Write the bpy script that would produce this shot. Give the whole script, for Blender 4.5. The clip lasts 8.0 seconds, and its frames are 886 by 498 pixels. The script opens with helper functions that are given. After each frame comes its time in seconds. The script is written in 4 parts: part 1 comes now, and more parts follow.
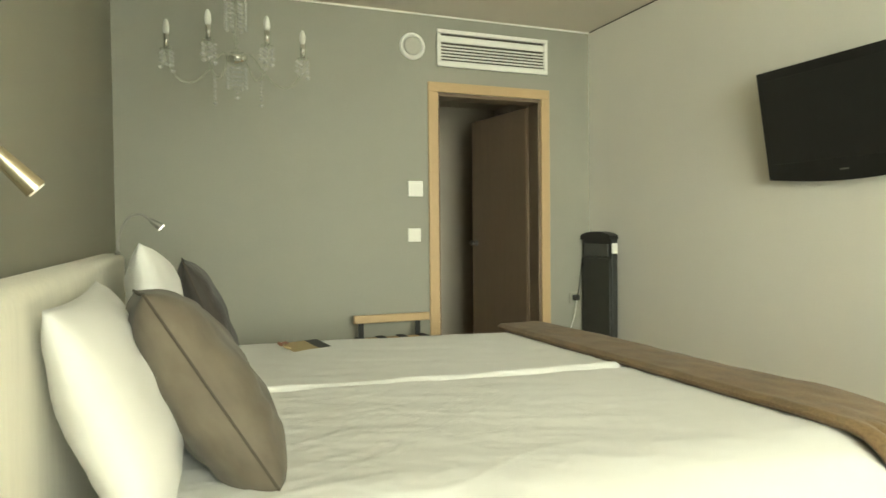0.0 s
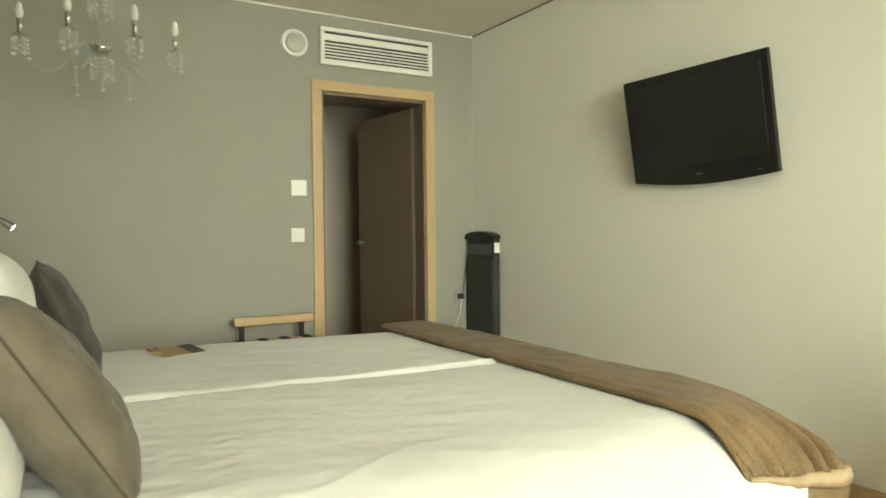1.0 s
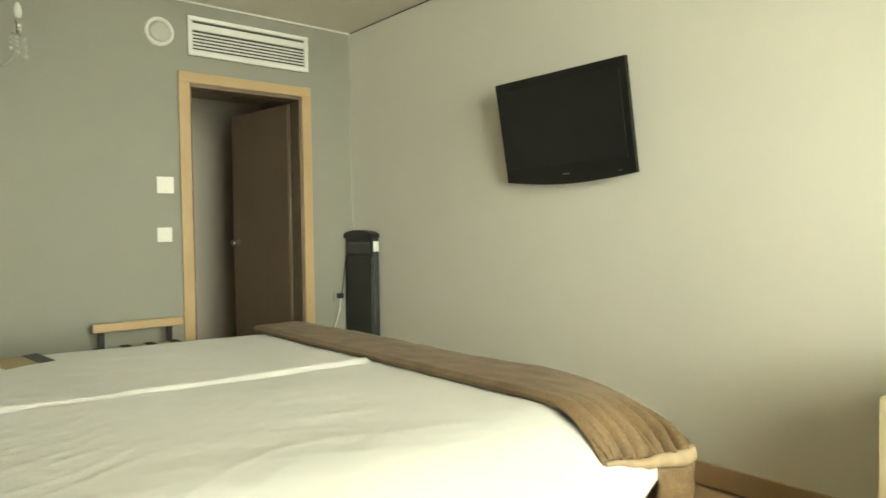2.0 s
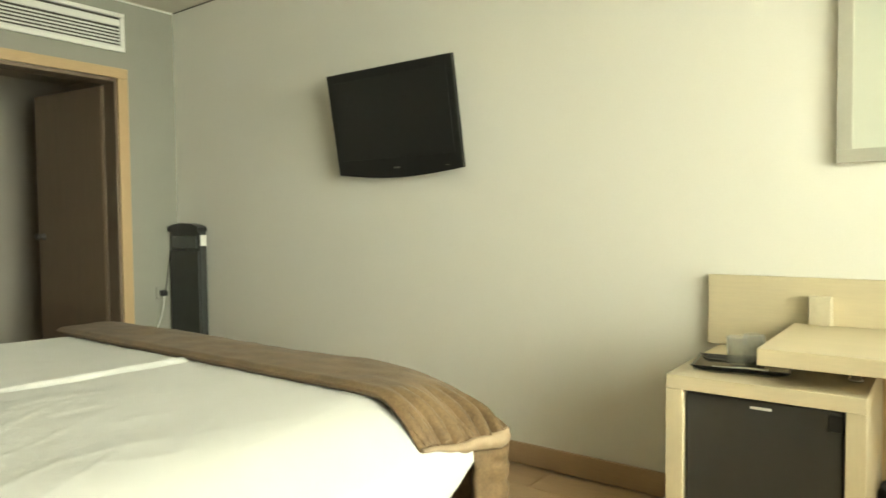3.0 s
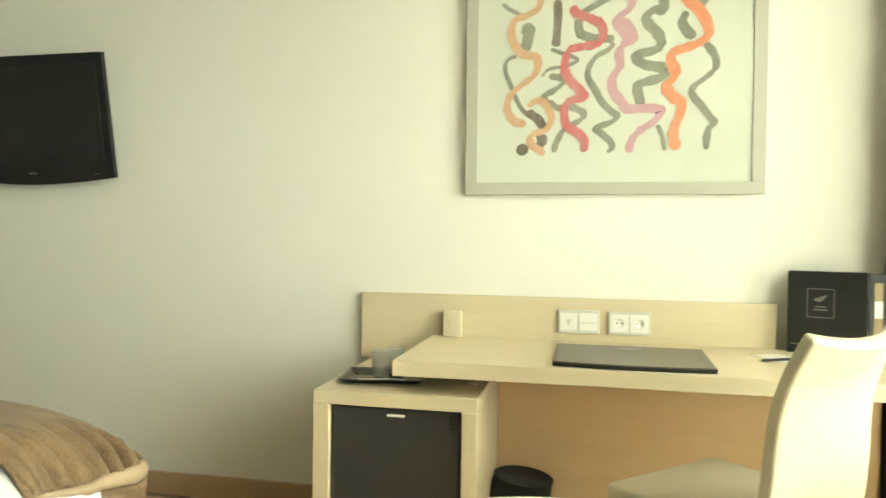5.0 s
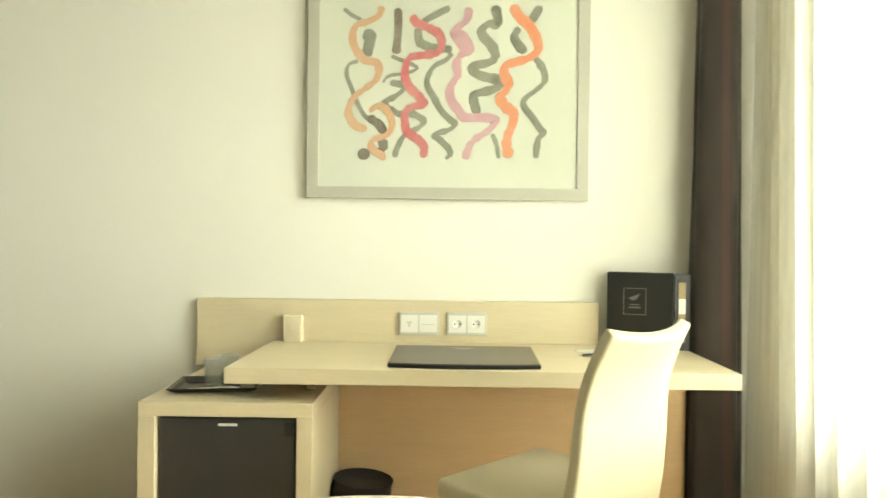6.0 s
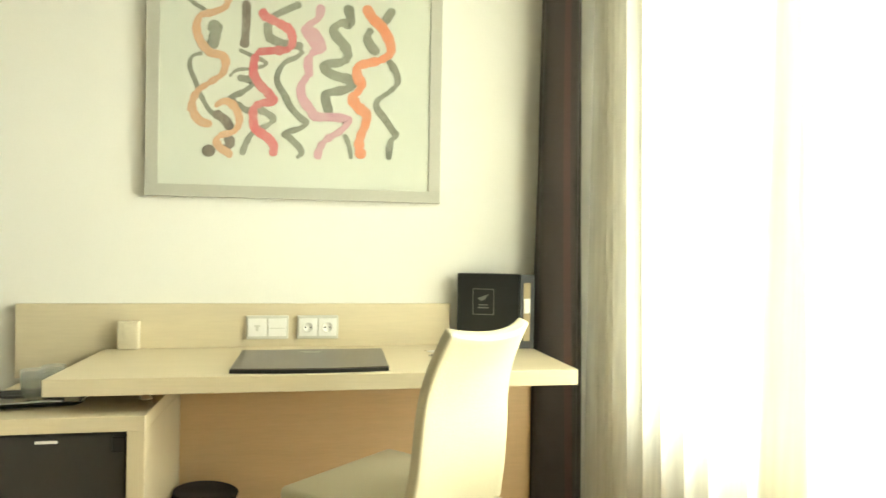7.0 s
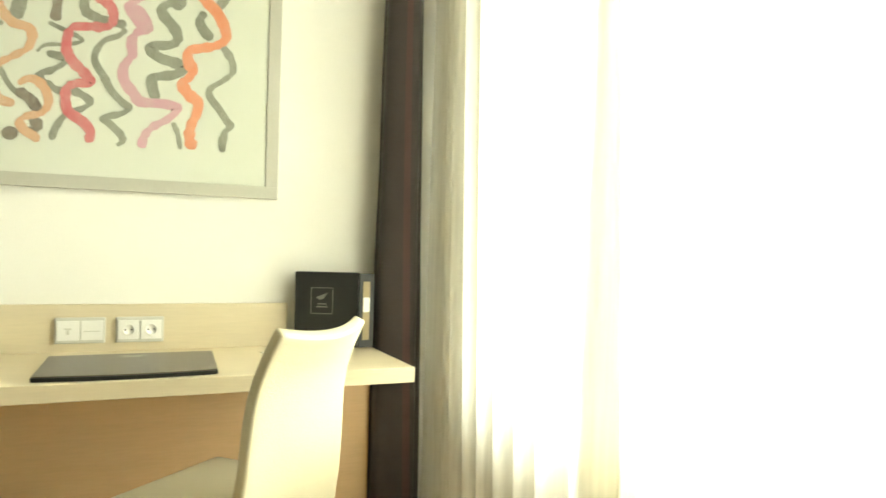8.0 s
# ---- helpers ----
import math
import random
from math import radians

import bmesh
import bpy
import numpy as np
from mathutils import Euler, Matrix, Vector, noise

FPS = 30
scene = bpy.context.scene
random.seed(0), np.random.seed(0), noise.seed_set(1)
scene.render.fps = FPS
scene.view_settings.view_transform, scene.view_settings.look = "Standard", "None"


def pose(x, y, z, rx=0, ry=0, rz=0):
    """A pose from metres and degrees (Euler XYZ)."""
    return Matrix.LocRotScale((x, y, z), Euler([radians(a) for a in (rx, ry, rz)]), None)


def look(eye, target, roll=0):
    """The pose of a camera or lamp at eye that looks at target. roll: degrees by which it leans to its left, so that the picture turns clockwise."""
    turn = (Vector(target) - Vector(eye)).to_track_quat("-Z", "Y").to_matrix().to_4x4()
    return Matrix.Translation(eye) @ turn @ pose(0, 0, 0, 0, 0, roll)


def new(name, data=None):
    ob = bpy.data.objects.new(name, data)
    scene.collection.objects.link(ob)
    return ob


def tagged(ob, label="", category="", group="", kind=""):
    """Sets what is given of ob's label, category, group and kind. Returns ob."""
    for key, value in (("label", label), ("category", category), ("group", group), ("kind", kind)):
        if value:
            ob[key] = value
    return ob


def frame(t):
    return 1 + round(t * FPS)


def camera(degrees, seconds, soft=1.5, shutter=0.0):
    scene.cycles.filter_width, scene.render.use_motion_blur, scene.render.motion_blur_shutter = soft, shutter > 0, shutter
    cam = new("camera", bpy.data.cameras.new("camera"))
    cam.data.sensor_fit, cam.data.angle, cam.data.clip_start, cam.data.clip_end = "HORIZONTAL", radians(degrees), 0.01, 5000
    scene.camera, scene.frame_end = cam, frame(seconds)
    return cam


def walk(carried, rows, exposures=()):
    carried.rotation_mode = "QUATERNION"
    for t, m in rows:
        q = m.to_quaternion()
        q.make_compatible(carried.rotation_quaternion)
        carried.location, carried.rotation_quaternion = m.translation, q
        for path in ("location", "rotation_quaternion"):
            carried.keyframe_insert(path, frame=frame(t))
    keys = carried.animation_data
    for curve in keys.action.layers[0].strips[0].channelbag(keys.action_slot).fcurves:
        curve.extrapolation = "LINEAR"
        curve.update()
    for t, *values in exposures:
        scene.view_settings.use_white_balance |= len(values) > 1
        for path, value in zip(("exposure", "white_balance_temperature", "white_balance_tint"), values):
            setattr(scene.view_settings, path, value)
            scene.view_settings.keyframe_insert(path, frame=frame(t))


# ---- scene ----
cam = camera(66.5, 8.0, soft=1.5, shutter=0.3)
PATH = [
    (0, (0.209, -0.176, 1.118), (0.942, 1.684, 1.07), -0.6),
    (0.5, (0.216, -0.2, 1.123), (1.094, 1.596, 1.071), -0.6),
    (1, (0.257, -0.213, 1.123), (1.271, 1.511, 1.069), -0.6),
    (2.5, (0.329, -0.256, 1.114), (1.767, 1.131, 1.043), -0.8),
    (3, (0.365, -0.284, 1.108), (1.961, 0.919, 1.027), -0.6),
    (3.5, (0.391, -0.314, 1.113), (2.113, 0.699, 1.036), -0.5),
    (4, (0.404, -0.346, 1.116), (2.222, 0.485, 1.049), -0.0),
    (4.5, (0.411, -0.372, 1.112), (2.31, 0.254, 1.068), 0.5),
    (5, (0.406, -0.419, 1.12), (2.364, -0.014, 1.088), 0.7),
    (6.5, (0.395, -0.543, 1.121), (2.387, -0.722, 1.112), 0.8),
    (7, (0.4, -0.573, 1.119), (2.365, -0.948, 1.115), 0.9),
    (7.5, (0.399, -0.605, 1.122), (2.314, -1.183, 1.115), 0.8),
    (8, (0.409, -0.606, 1.114), (2.241, -1.409, 1.119), 1.5),
]
EXPOSURES = [(0, -0.13, 6600, 8), (2.5, -0.13, 6600, 8), (4.5, -0.19, 6400, 8), (6.5, -0.24, 6350, 10), (8, -0.28, 6400, 10)]
walk(cam, [(t, look(eye, target, roll)) for t, eye, target, roll in PATH], EXPOSURES)

# ---- daylight ----
world = bpy.data.worlds.new("sky")
scene.world = world
world.use_nodes = True
sky = world.node_tree.nodes.new("ShaderNodeTexSky")
sky.sky_type, sky.sun_disc, sky.sun_elevation, sky.sun_rotation = "NISHITA", False, radians(50), radians(60)
world.node_tree.links.new(sky.outputs[0], world.node_tree.nodes["Background"].inputs[0])
world.node_tree.nodes["Background"].inputs[1].default_value = 0.12

WIN_X0, WIN_X1, WIN_Z0, WIN_Z1 = -0.02, 2.55, 0.52, 2.47
day = bpy.data.lights.new("window_daylight", "AREA")
day.shape, day.size, day.size_y, day.energy, day.color = "RECTANGLE", 3.0, 2.3, 198, (0.955, 1.0, 0.83)
day.spread = radians(68)
new("window_daylight", day).matrix_world = pose(0.88, -2.45, 1.54, 82, 0, -9)


# ---- materials ----
def mat(name, col, rough=0.5, metal=0.0, var=0.06, scale=6.0, bump=0.03, bscale=80.0, stretch=(1, 1, 1), sheen=0.0, coat=0.0, col2=None, spec=0.5, band=0.2):
    """A surface with colour variation at two scales and a fine relief, in metres."""
    m = bpy.data.materials.new(name)
    m.use_nodes = True
    n, l = m.node_tree.nodes, m.node_tree.links
    b = n["Principled BSDF"]
    tc, mp = n.new("ShaderNodeTexCoord"), n.new("ShaderNodeMapping")
    mp.inputs["Scale"].default_value = stretch
    l.new(tc.outputs["Object"], mp.inputs[0])
    big, fine, add, ramp = n.new("ShaderNodeTexNoise"), n.new("ShaderNodeTexNoise"), n.new("ShaderNodeMath"), n.new("ShaderNodeMix")
    big.inputs["Scale"].default_value, big.inputs["Detail"].default_value = scale, 5
    fine.inputs["Scale"].default_value, fine.inputs["Detail"].default_value = bscale, 3
    for t in (big, fine):
        l.new(mp.outputs[0], t.inputs[0])
    add.operation = "ADD"
    l.new(big.outputs[0], add.inputs[0]), l.new(fine.outputs[0], add.inputs[1])
    half = n.new("ShaderNodeMath")
    half.operation, half.inputs[1].default_value = "MULTIPLY", 0.5
    l.new(add.outputs[0], half.inputs[0])
    spread = n.new("ShaderNodeMapRange")
    spread.inputs[1].default_value, spread.inputs[2].default_value = 0.5 - band, 0.5 + band
    l.new(half.outputs[0], spread.inputs[0])
    ramp.data_type = "RGBA"
    l.new(spread.outputs[0], ramp.inputs["Factor"])
    dark = col2 or [c * (1 - 2 * var) for c in col]
    ramp.inputs[6].default_value, ramp.inputs[7].default_value = (*dark, 1), (*col, 1)
    l.new(ramp.outputs[2], b.inputs["Base Color"])
    b.inputs["Roughness"].default_value, b.inputs["Metallic"].default_value = rough, metal
    b.inputs["Sheen Weight"].default_value, b.inputs["Coat Weight"].default_value = sheen, coat
    b.inputs["Specular IOR Level"].default_value = spec
    bp = n.new("ShaderNodeBump")
    bp.inputs["Strength"].default_value, bp.inputs["Distance"].default_value = min(1, bump * 10), 0.002
    l.new(fine.outputs[0], bp.inputs["Height"]), l.new(bp.outputs[0], b.inputs["Normal"])
    return m


CREAM_WALL = mat("cream wall paint", (0.80, 0.785, 0.715), 0.75, var=0.02, scale=1.5, bump=0.03, bscale=220)
HEAD_WALL = mat("darker grey wall paint", (0.300, 0.292, 0.238), 0.7, var=0.03, scale=2.0, bump=0.04, bscale=180)
GREY_WALL = mat("grey wall paint", (0.292, 0.288, 0.243), 0.7, var=0.03, scale=2.0, bump=0.04, bscale=180)
CEILING = mat("ceiling paint", (0.74, 0.69, 0.60), 0.8, var=0.02, scale=1.5, bump=0.02, bscale=150)
WHITE_PAINT = mat("white enamel", (0.80, 0.79, 0.74), 0.4, var=0.02)
MAPLE = mat("maple veneer", (0.645, 0.555, 0.375), 0.38, var=0.05, scale=3, bump=0.01, bscale=26, stretch=(6, 0.5, 6))
MAPLE_UP = mat("maple veneer upright", (0.645, 0.555, 0.375), 0.38, var=0.05, scale=3, bump=0.01, bscale=26, stretch=(6, 6, 0.5))
# the same maple, with warm shade and floor bounce under the desk coloured in
MAPLE_SHADED = mat("maple veneer in warm shade", (0.64, 0.44, 0.235), 0.4, var=0.06, scale=3, bump=0.01, bscale=26, stretch=(6, 0.5, 6))
OAK_TRIM = mat("oak trim", (0.51, 0.355, 0.19), 0.42, var=0.07, scale=3, bump=0.02, bscale=30, stretch=(6, 6, 0.6))
SKIRTING = mat("skirting veneer", (0.47, 0.32, 0.185), 0.42, var=0.07, scale=3, bump=0.02, bscale=30, stretch=(6, 0.6, 6))
OAK_FLAT = mat("oak rail", (0.51, 0.355, 0.19), 0.42, var=0.07, scale=3, bump=0.02, bscale=30, stretch=(0.6, 6, 6))
DOOR_WOOD = mat("brown door veneer", (0.20, 0.142, 0.092), 0.45, var=0.09, scale=2.5, bump=0.02, bscale=24, stretch=(6, 6, 0.5))
# dark colour for the shade in the ceiling gap and behind the vent slats
GAP_SHADE = mat("gap shade", (0.09, 0.08, 0.065), 0.8)
HALL_WALL = mat("hall wall paint", (0.50, 0.45, 0.375), 0.7, var=0.03, scale=2)
FLOOR_WOOD = mat("laminate planks", (0.57, 0.395, 0.235), 0.35, var=0.12, scale=3, bump=0.02, bscale=30, stretch=(7, 0.6, 7))
LINEN = mat("white bed linen", (0.69, 0.69, 0.66), 0.85, var=0.02, scale=5, bump=0.05, bscale=500, sheen=0.15)
IVORY_FABRIC = mat("ivory ribbed upholstery", (0.74, 0.715, 0.60), 0.75, var=0.09, scale=7, bump=0.05, bscale=60, stretch=(6, 6, 0.25), sheen=0.2)
BROWN_VELVET = mat("taupe velvet", (0.138, 0.114, 0.080), 0.8, col2=(0.066, 0.053, 0.037), scale=7, bump=0.02, bscale=17, stretch=(1.4, 1.0, 0.6), sheen=0.08, band=0.2)
# cushion seams take the dark of a shaded crease as their colour
SEAM_GROOVE = mat("seam groove shade", (0.058, 0.044, 0.030), 0.9, var=0.1)
DARK_VELVET = mat("dark brown velvet", (0.034, 0.027, 0.022), 0.6, var=0.12, scale=7, bump=0.06, bscale=450, sheen=0.1)
THROW = mat("brown plush", (0.222, 0.142, 0.066), 0.6, col2=(0.112, 0.070, 0.032), scale=11, bump=0.04, bscale=130, stretch=(1.25, 0.9, 0.9), sheen=0.06, band=0.15)
THROW_HEM = mat("beige satin hem", (0.38, 0.285, 0.18), 0.5, var=0.06)
BLACK_PLASTIC = mat("black plastic", (0.012, 0.012, 0.011), 0.35, var=0.1, bump=0.0)
BLACK_GLOSS = mat("black gloss", (0.010, 0.010, 0.009), 0.12, var=0.05, bump=0.0)
SCREEN = mat("matt screen", (0.014, 0.014, 0.013), 0.38, var=0.05, bump=0.0)
FRIDGE_BLACK = mat("dark grey fridge door", (0.030, 0.028, 0.024), 0.4, var=0.08, bump=0.02, bscale=300)
PRESS_GREY = mat("dark grey press body", (0.030, 0.032, 0.028), 0.5, var=0.08)
STEEL = mat("brushed steel", (0.30, 0.29, 0.27), 0.3, 1.0, var=0.03, bump=0)
CHROME = mat("chrome", (0.75, 0.75, 0.72), 0.12, 1.0, var=0.02, bump=0)
PALE_SILVER = mat("pale silver plastic", (0.60, 0.59, 0.52), 0.45, 0.0, var=0.03)
SILVER = mat("silver frame", (0.47, 0.46, 0.39), 0.5, 0.1, var=0.03)
BRASS = mat("champagne metal", (0.72, 0.65, 0.51), 0.25, 1.0, var=0.03, bump=0)
PAPER = mat("paper", (0.76, 0.752, 0.69), 0.7, var=0.015)
LEATHER = mat("cream leather", (0.53, 0.485, 0.335), 0.45, var=0.03, bump=0.05, bscale=220)
BIN_BLACK = mat("matt black bin", (0.008, 0.008, 0.008), 0.75, var=0.05)
BLOTTER = mat("grey brown leather", (0.115, 0.100, 0.075), 0.32, var=0.06, bump=0.04, bscale=260)
DARK_CURTAIN = mat("dark brown curtain", (0.034, 0.023, 0.018), 0.85, var=0.12, scale=4, bump=0.06, bscale=240, sheen=0.2)
RED_CURTAIN = mat("dull red curtain stripe", (0.065, 0.032, 0.027), 0.85, var=0.1, scale=4, bump=0.06, bscale=240)
DARK_STRAP = mat("black webbing", (0.02, 0.02, 0.02), 0.8, bump=0.08, bscale=300)
PRINT_DIM = mat("dim print", (0.20, 0.19, 0.16), 0.5)
IVORY_CARD = mat("ivory card", (0.66, 0.585, 0.42), 0.6)
TAN = mat("tan paper", (0.33, 0.255, 0.13), 0.6)


def glass(name, tint=(1, 1, 1), rough=0.0):
    m = bpy.data.materials.new(name)
    m.use_nodes = True
    b = m.node_tree.nodes["Principled BSDF"]
    b.inputs["Base Color"].default_value = (*tint, 1)
    b.inputs["Transmission Weight"].default_value, b.inputs["Roughness"].default_value, b.inputs["IOR"].default_value = 1, rough, 1.45
    return m


def thin_glass(name, body, rough, shine=0.4):
    """Thin clear glass: mostly see-through, glossy towards its edges, with a trace of pale body."""
    m = bpy.data.materials.new(name)
    m.use_nodes = True
    n, l = m.node_tree.nodes, m.node_tree.links
    n.remove(n["Principled BSDF"])
    clear, pale, gloss, fres, a, b = (n.new("ShaderNodeBsdfTransparent"), n.new("ShaderNodeBsdfDiffuse"), n.new("ShaderNodeBsdfGlossy"), n.new("ShaderNodeLayerWeight"), n.new("ShaderNodeMixShader"), n.new("ShaderNodeMixShader"))
    clear.inputs[0].default_value, pale.inputs[0].default_value = (0.95, 0.96, 0.94, 1), (0.85, 0.85, 0.80, 1)
    gloss.inputs["Roughness"].default_value, fres.inputs[0].default_value, a.inputs[0].default_value = rough, 0.3, body
    cut = n.new("ShaderNodeMath")
    cut.operation, cut.inputs[1].default_value = "MULTIPLY", shine
    l.new(clear.outputs[0], a.inputs[1]), l.new(pale.outputs[0], a.inputs[2])
    l.new(fres.outputs["Facing"], cut.inputs[0]), l.new(cut.outputs[0], b.inputs[0]), l.new(a.outputs[0], b.inputs[1]), l.new(gloss.outputs[0], b.inputs[2])
    l.new(b.outputs[0], n["Material Output"].inputs[0])
    return m


GLASS = glass("clear glass")
TUMBLER = thin_glass("tumbler glass", 0.17, 0.02, 0.7)
PICTURE_GLASS = thin_glass("picture glass", 0.0, 0.03, 0.10)
CRYSTAL = thin_glass("bent glass", 0.11, 0.04)
BEAD = thin_glass("cut crystal", 0.42, 0.05, 0.9)


def sheer_cloth():
    m = bpy.data.materials.new("ivory sheer voile")
    m.use_nodes = True
    n, l = m.node_tree.nodes, m.node_tree.links
    n.remove(n["Principled BSDF"])
    clear, lit, matt, cloth, out = (n.new("ShaderNodeBsdfTransparent"), n.new("ShaderNodeBsdfTranslucent"), n.new("ShaderNodeBsdfDiffuse"), n.new("ShaderNodeMixShader"), n.new("ShaderNodeMixShader"))
    lit.inputs[0].default_value, matt.inputs[0].default_value = (0.93, 0.905, 0.82, 1), (0.84, 0.815, 0.73, 1)
    cloth.inputs[0].default_value = 0.45
    l.new(lit.outputs[0], cloth.inputs[1]), l.new(matt.outputs[0], cloth.inputs[2])
    tc, mp, weave, rng = n.new("ShaderNodeTexCoord"), n.new("ShaderNodeMapping"), n.new("ShaderNodeTexNoise"), n.new("ShaderNodeMapRange")
    mp.inputs["Scale"].default_value = (60, 60, 2)
    weave.inputs["Scale"].default_value = 1.0
    rng.inputs[3].default_value, rng.inputs[4].default_value = 0.56, 0.78
    l.new(tc.outputs["Object"], mp.inputs[0]), l.new(mp.outputs[0], weave.inputs[0]), l.new(weave.outputs[0], rng.inputs[0])
    l.new(rng.outputs[0], out.inputs[0])
    l.new(clear.outputs[0], out.inputs[1]), l.new(cloth.outputs[0], out.inputs[2])
    l.new(out.outputs[0], n["Material Output"].inputs[0])
    return m


SHEER = sheer_cloth()


# ---- builders ----
def world_of(ob):
    return world_of(ob.parent) @ ob.matrix_basis if ob.parent else ob.matrix_basis.copy()


def smooth(bm, limit=50):
    flat = bm.faces.layers.int.get("flat")
    for f in bm.faces:
        f.smooth = not (flat and f[flat])
    for e in bm.edges:
        if len(e.link_faces) == 2 and e.calc_face_angle(0) > radians(limit):
            e.smooth = False


def part(name, bm, material, parent=None, label="", local=False, soft=True, limit=50):
    """Links a bmesh as one mesh object, under a thing or a part; its places are the world's, or the parent's own if local."""
    if parent is not None and not local:
        bm.transform(world_of(parent).inverted())
    if soft:
        smooth(bm, limit)
    me = bpy.data.meshes.new(name)
    bm.to_mesh(me)
    bm.free()
    me.materials.append(material)
    ob = new(name, me)
    ob.parent = parent
    return tagged(ob, label)


def thing(name, m, label, category, group="", kind=""):
    ob = new(name)
    ob.empty_display_size = 0.1
    ob.matrix_basis = m
    return tagged(ob, label, category, group, kind)


def block(lo, hi, bevel=0.0, seg=2, bm=None):
    """A box from corner to corner, with rounded edges."""
    b = bmesh.new()
    bmesh.ops.create_cube(b, size=1)
    for v in b.verts:
        v.co = Vector([lo[i] + (v.co[i] + 0.5) * (hi[i] - lo[i]) for i in range(3)])
    if bevel:
        bmesh.ops.bevel(b, geom=b.edges[:] + b.verts[:], offset=bevel, segments=seg, profile=0.5, affect="EDGES")
    if bevel and bevel < 0.015:
        flat = b.faces.layers.int.new("flat")
        b.normal_update()
        for f in b.faces:
            f[flat] = max(abs(c) for c in f.normal) > 0.9999
    if bm is None:
        return b
    me = bpy.data.meshes.new("tmp")
    b.to_mesh(me)
    b.free()
    bm.from_mesh(me)
    bpy.data.meshes.remove(me)
    return bm


def lathe(profile, n=24, at=(0, 0, 0), bm=None):
    """A turned body: radius and height pairs, round the upright through at."""
    bm = bm or bmesh.new()
    rings = []
    for r, z in profile:
        rings.append([bm.verts.new((at[0] + r * math.cos(2 * math.pi * k / n), at[1] + r * math.sin(2 * math.pi * k / n), at[2] + z)) for k in range(n)])
    for a, b in zip(rings, rings[1:]):
        for k in range(n):
            bm.faces.new((a[k], a[(k + 1) % n], b[(k + 1) % n], b[k]))
    bm.faces.new(rings[0][::-1])
    bm.faces.new(rings[-1])
    return bm


def tube(points, r, n=10, bm=None, r_end=None):
    """A round rod along points."""
    bm = bm or bmesh.new()
    pts = [Vector(p) for p in points]
    rings, up = [], Vector((0.13, 0.97, 0.21))
    for i, p in enumerate(pts):
        d = (pts[min(i + 1, len(pts) - 1)] - pts[max(i - 1, 0)]).normalized()
        a = d.cross(up).normalized()
        c = d.cross(a)
        rr = r if r_end is None else r + (r_end - r) * i / (len(pts) - 1)
        rings.append([bm.verts.new(p + rr * (a * math.cos(2 * math.pi * k / n) + c * math.sin(2 * math.pi * k / n))) for k in range(n)])
    for a, b in zip(rings, rings[1:]):
        for k in range(n):
            bm.faces.new((a[k], a[(k + 1) % n], b[(k + 1) % n], b[k]))
    bm.faces.new(rings[0])
    bm.faces.new(rings[-1][::-1])
    bmesh.ops.recalc_face_normals(bm, faces=bm.faces)
    return bm


def grid(nu, nv, place, bm=None):
    """A sheet: place(u, v) for u and v from 0 to 1."""
    bm = bm or bmesh.new()
    rows = [[bm.verts.new(place(i / nu, j / nv)) for j in range(nv + 1)] for i in range(nu + 1)]
    for i in range(nu):
        for j in range(nv):
            bm.faces.new((rows[i][j], rows[i + 1][j], rows[i + 1][j + 1], rows[i][j + 1]))
    return bm


def curve_points(ctrl, steps=8):
    """A smooth line through control points."""
    p = [Vector(c) for c in ctrl]
    p = [2 * p[0] - p[1], *p, 2 * p[-1] - p[-2]]
    out = []
    for a, b, c, d in zip(p, p[1:], p[2:], p[3:]):
        for k in range(steps):
            t = k / steps
            out.append(0.5 * (2 * b + (c - a) * t + (2 * a - 5 * b + 4 * c - d) * t * t + (3 * b - a - 3 * c + d) * t ** 3))
    return out + [p[-2]]


def fbm(x, y, z=0.0):
    return noise.noise((x, y, z)) + 0.5 * noise.noise((2.1 * x, 2.1 * y, z + 7))


# ---- the room ----
X0, X1, Y0, Y1, H = -0.11, 3.02, -1.9, 4.03, 2.558
DX0, DX1, DZ = 1.829, 2.619, 2.05


def structure(name, boxes, material, label, category):
    bm = bmesh.new()
    for lo, hi in boxes:
        block(lo, hi, bm=bm)
    return tagged(part(name, bm, material, soft=False), label, category, kind="structure")


structure("wall_door", [((X0 - 0.12, Y1, 0), (DX0, Y1 + 0.14, H)), ((DX1, Y1, 0), (X1 + 0.12, Y1 + 0.14, H)), ((DX0, Y1, DZ), (DX1, Y1 + 0.14, H))], GREY_WALL, "grey painted plaster wall with a doorway", "wall")
structure("wall_television", [((X1, Y0 - 0.25, 0), (X1 + 0.12, Y1, H))], CREAM_WALL, "cream painted plaster wall behind the desk", "wall")
structure("wall_headboard", [((X0 - 0.12, Y0 - 0.25, 0), (X0, Y1, H))], HEAD_WALL, "dark grey painted plaster wall behind the bed", "wall")
structure("wall_window", [((X0, Y0 - 0.25, 0), (WIN_X0, Y0, H)), ((WIN_X1, Y0 - 0.25, 0), (X1, Y0, H)), ((WIN_X0, Y0 - 0.25, 0), (WIN_X1, Y0, WIN_Z0)), ((WIN_X0, Y0 - 0.25, WIN_Z1), (WIN_X1, Y0, H))], CREAM_WALL, "cream painted wall round a wide window", "wall")
structure("ceiling", [((X0 - 0.12, Y0 - 0.25, H), (X1 + 0.12, Y1 + 0.14, H + 0.12))], CEILING, "plain beige painted ceiling", "ceiling")
floor = structure("floor", [((X0 - 0.12, Y0 - 0.25, -0.15), (X1 + 0.12, Y1 + 0.14, -0.012))], FLOOR_WOOD, "brown wood laminate floor in long planks", "floor")
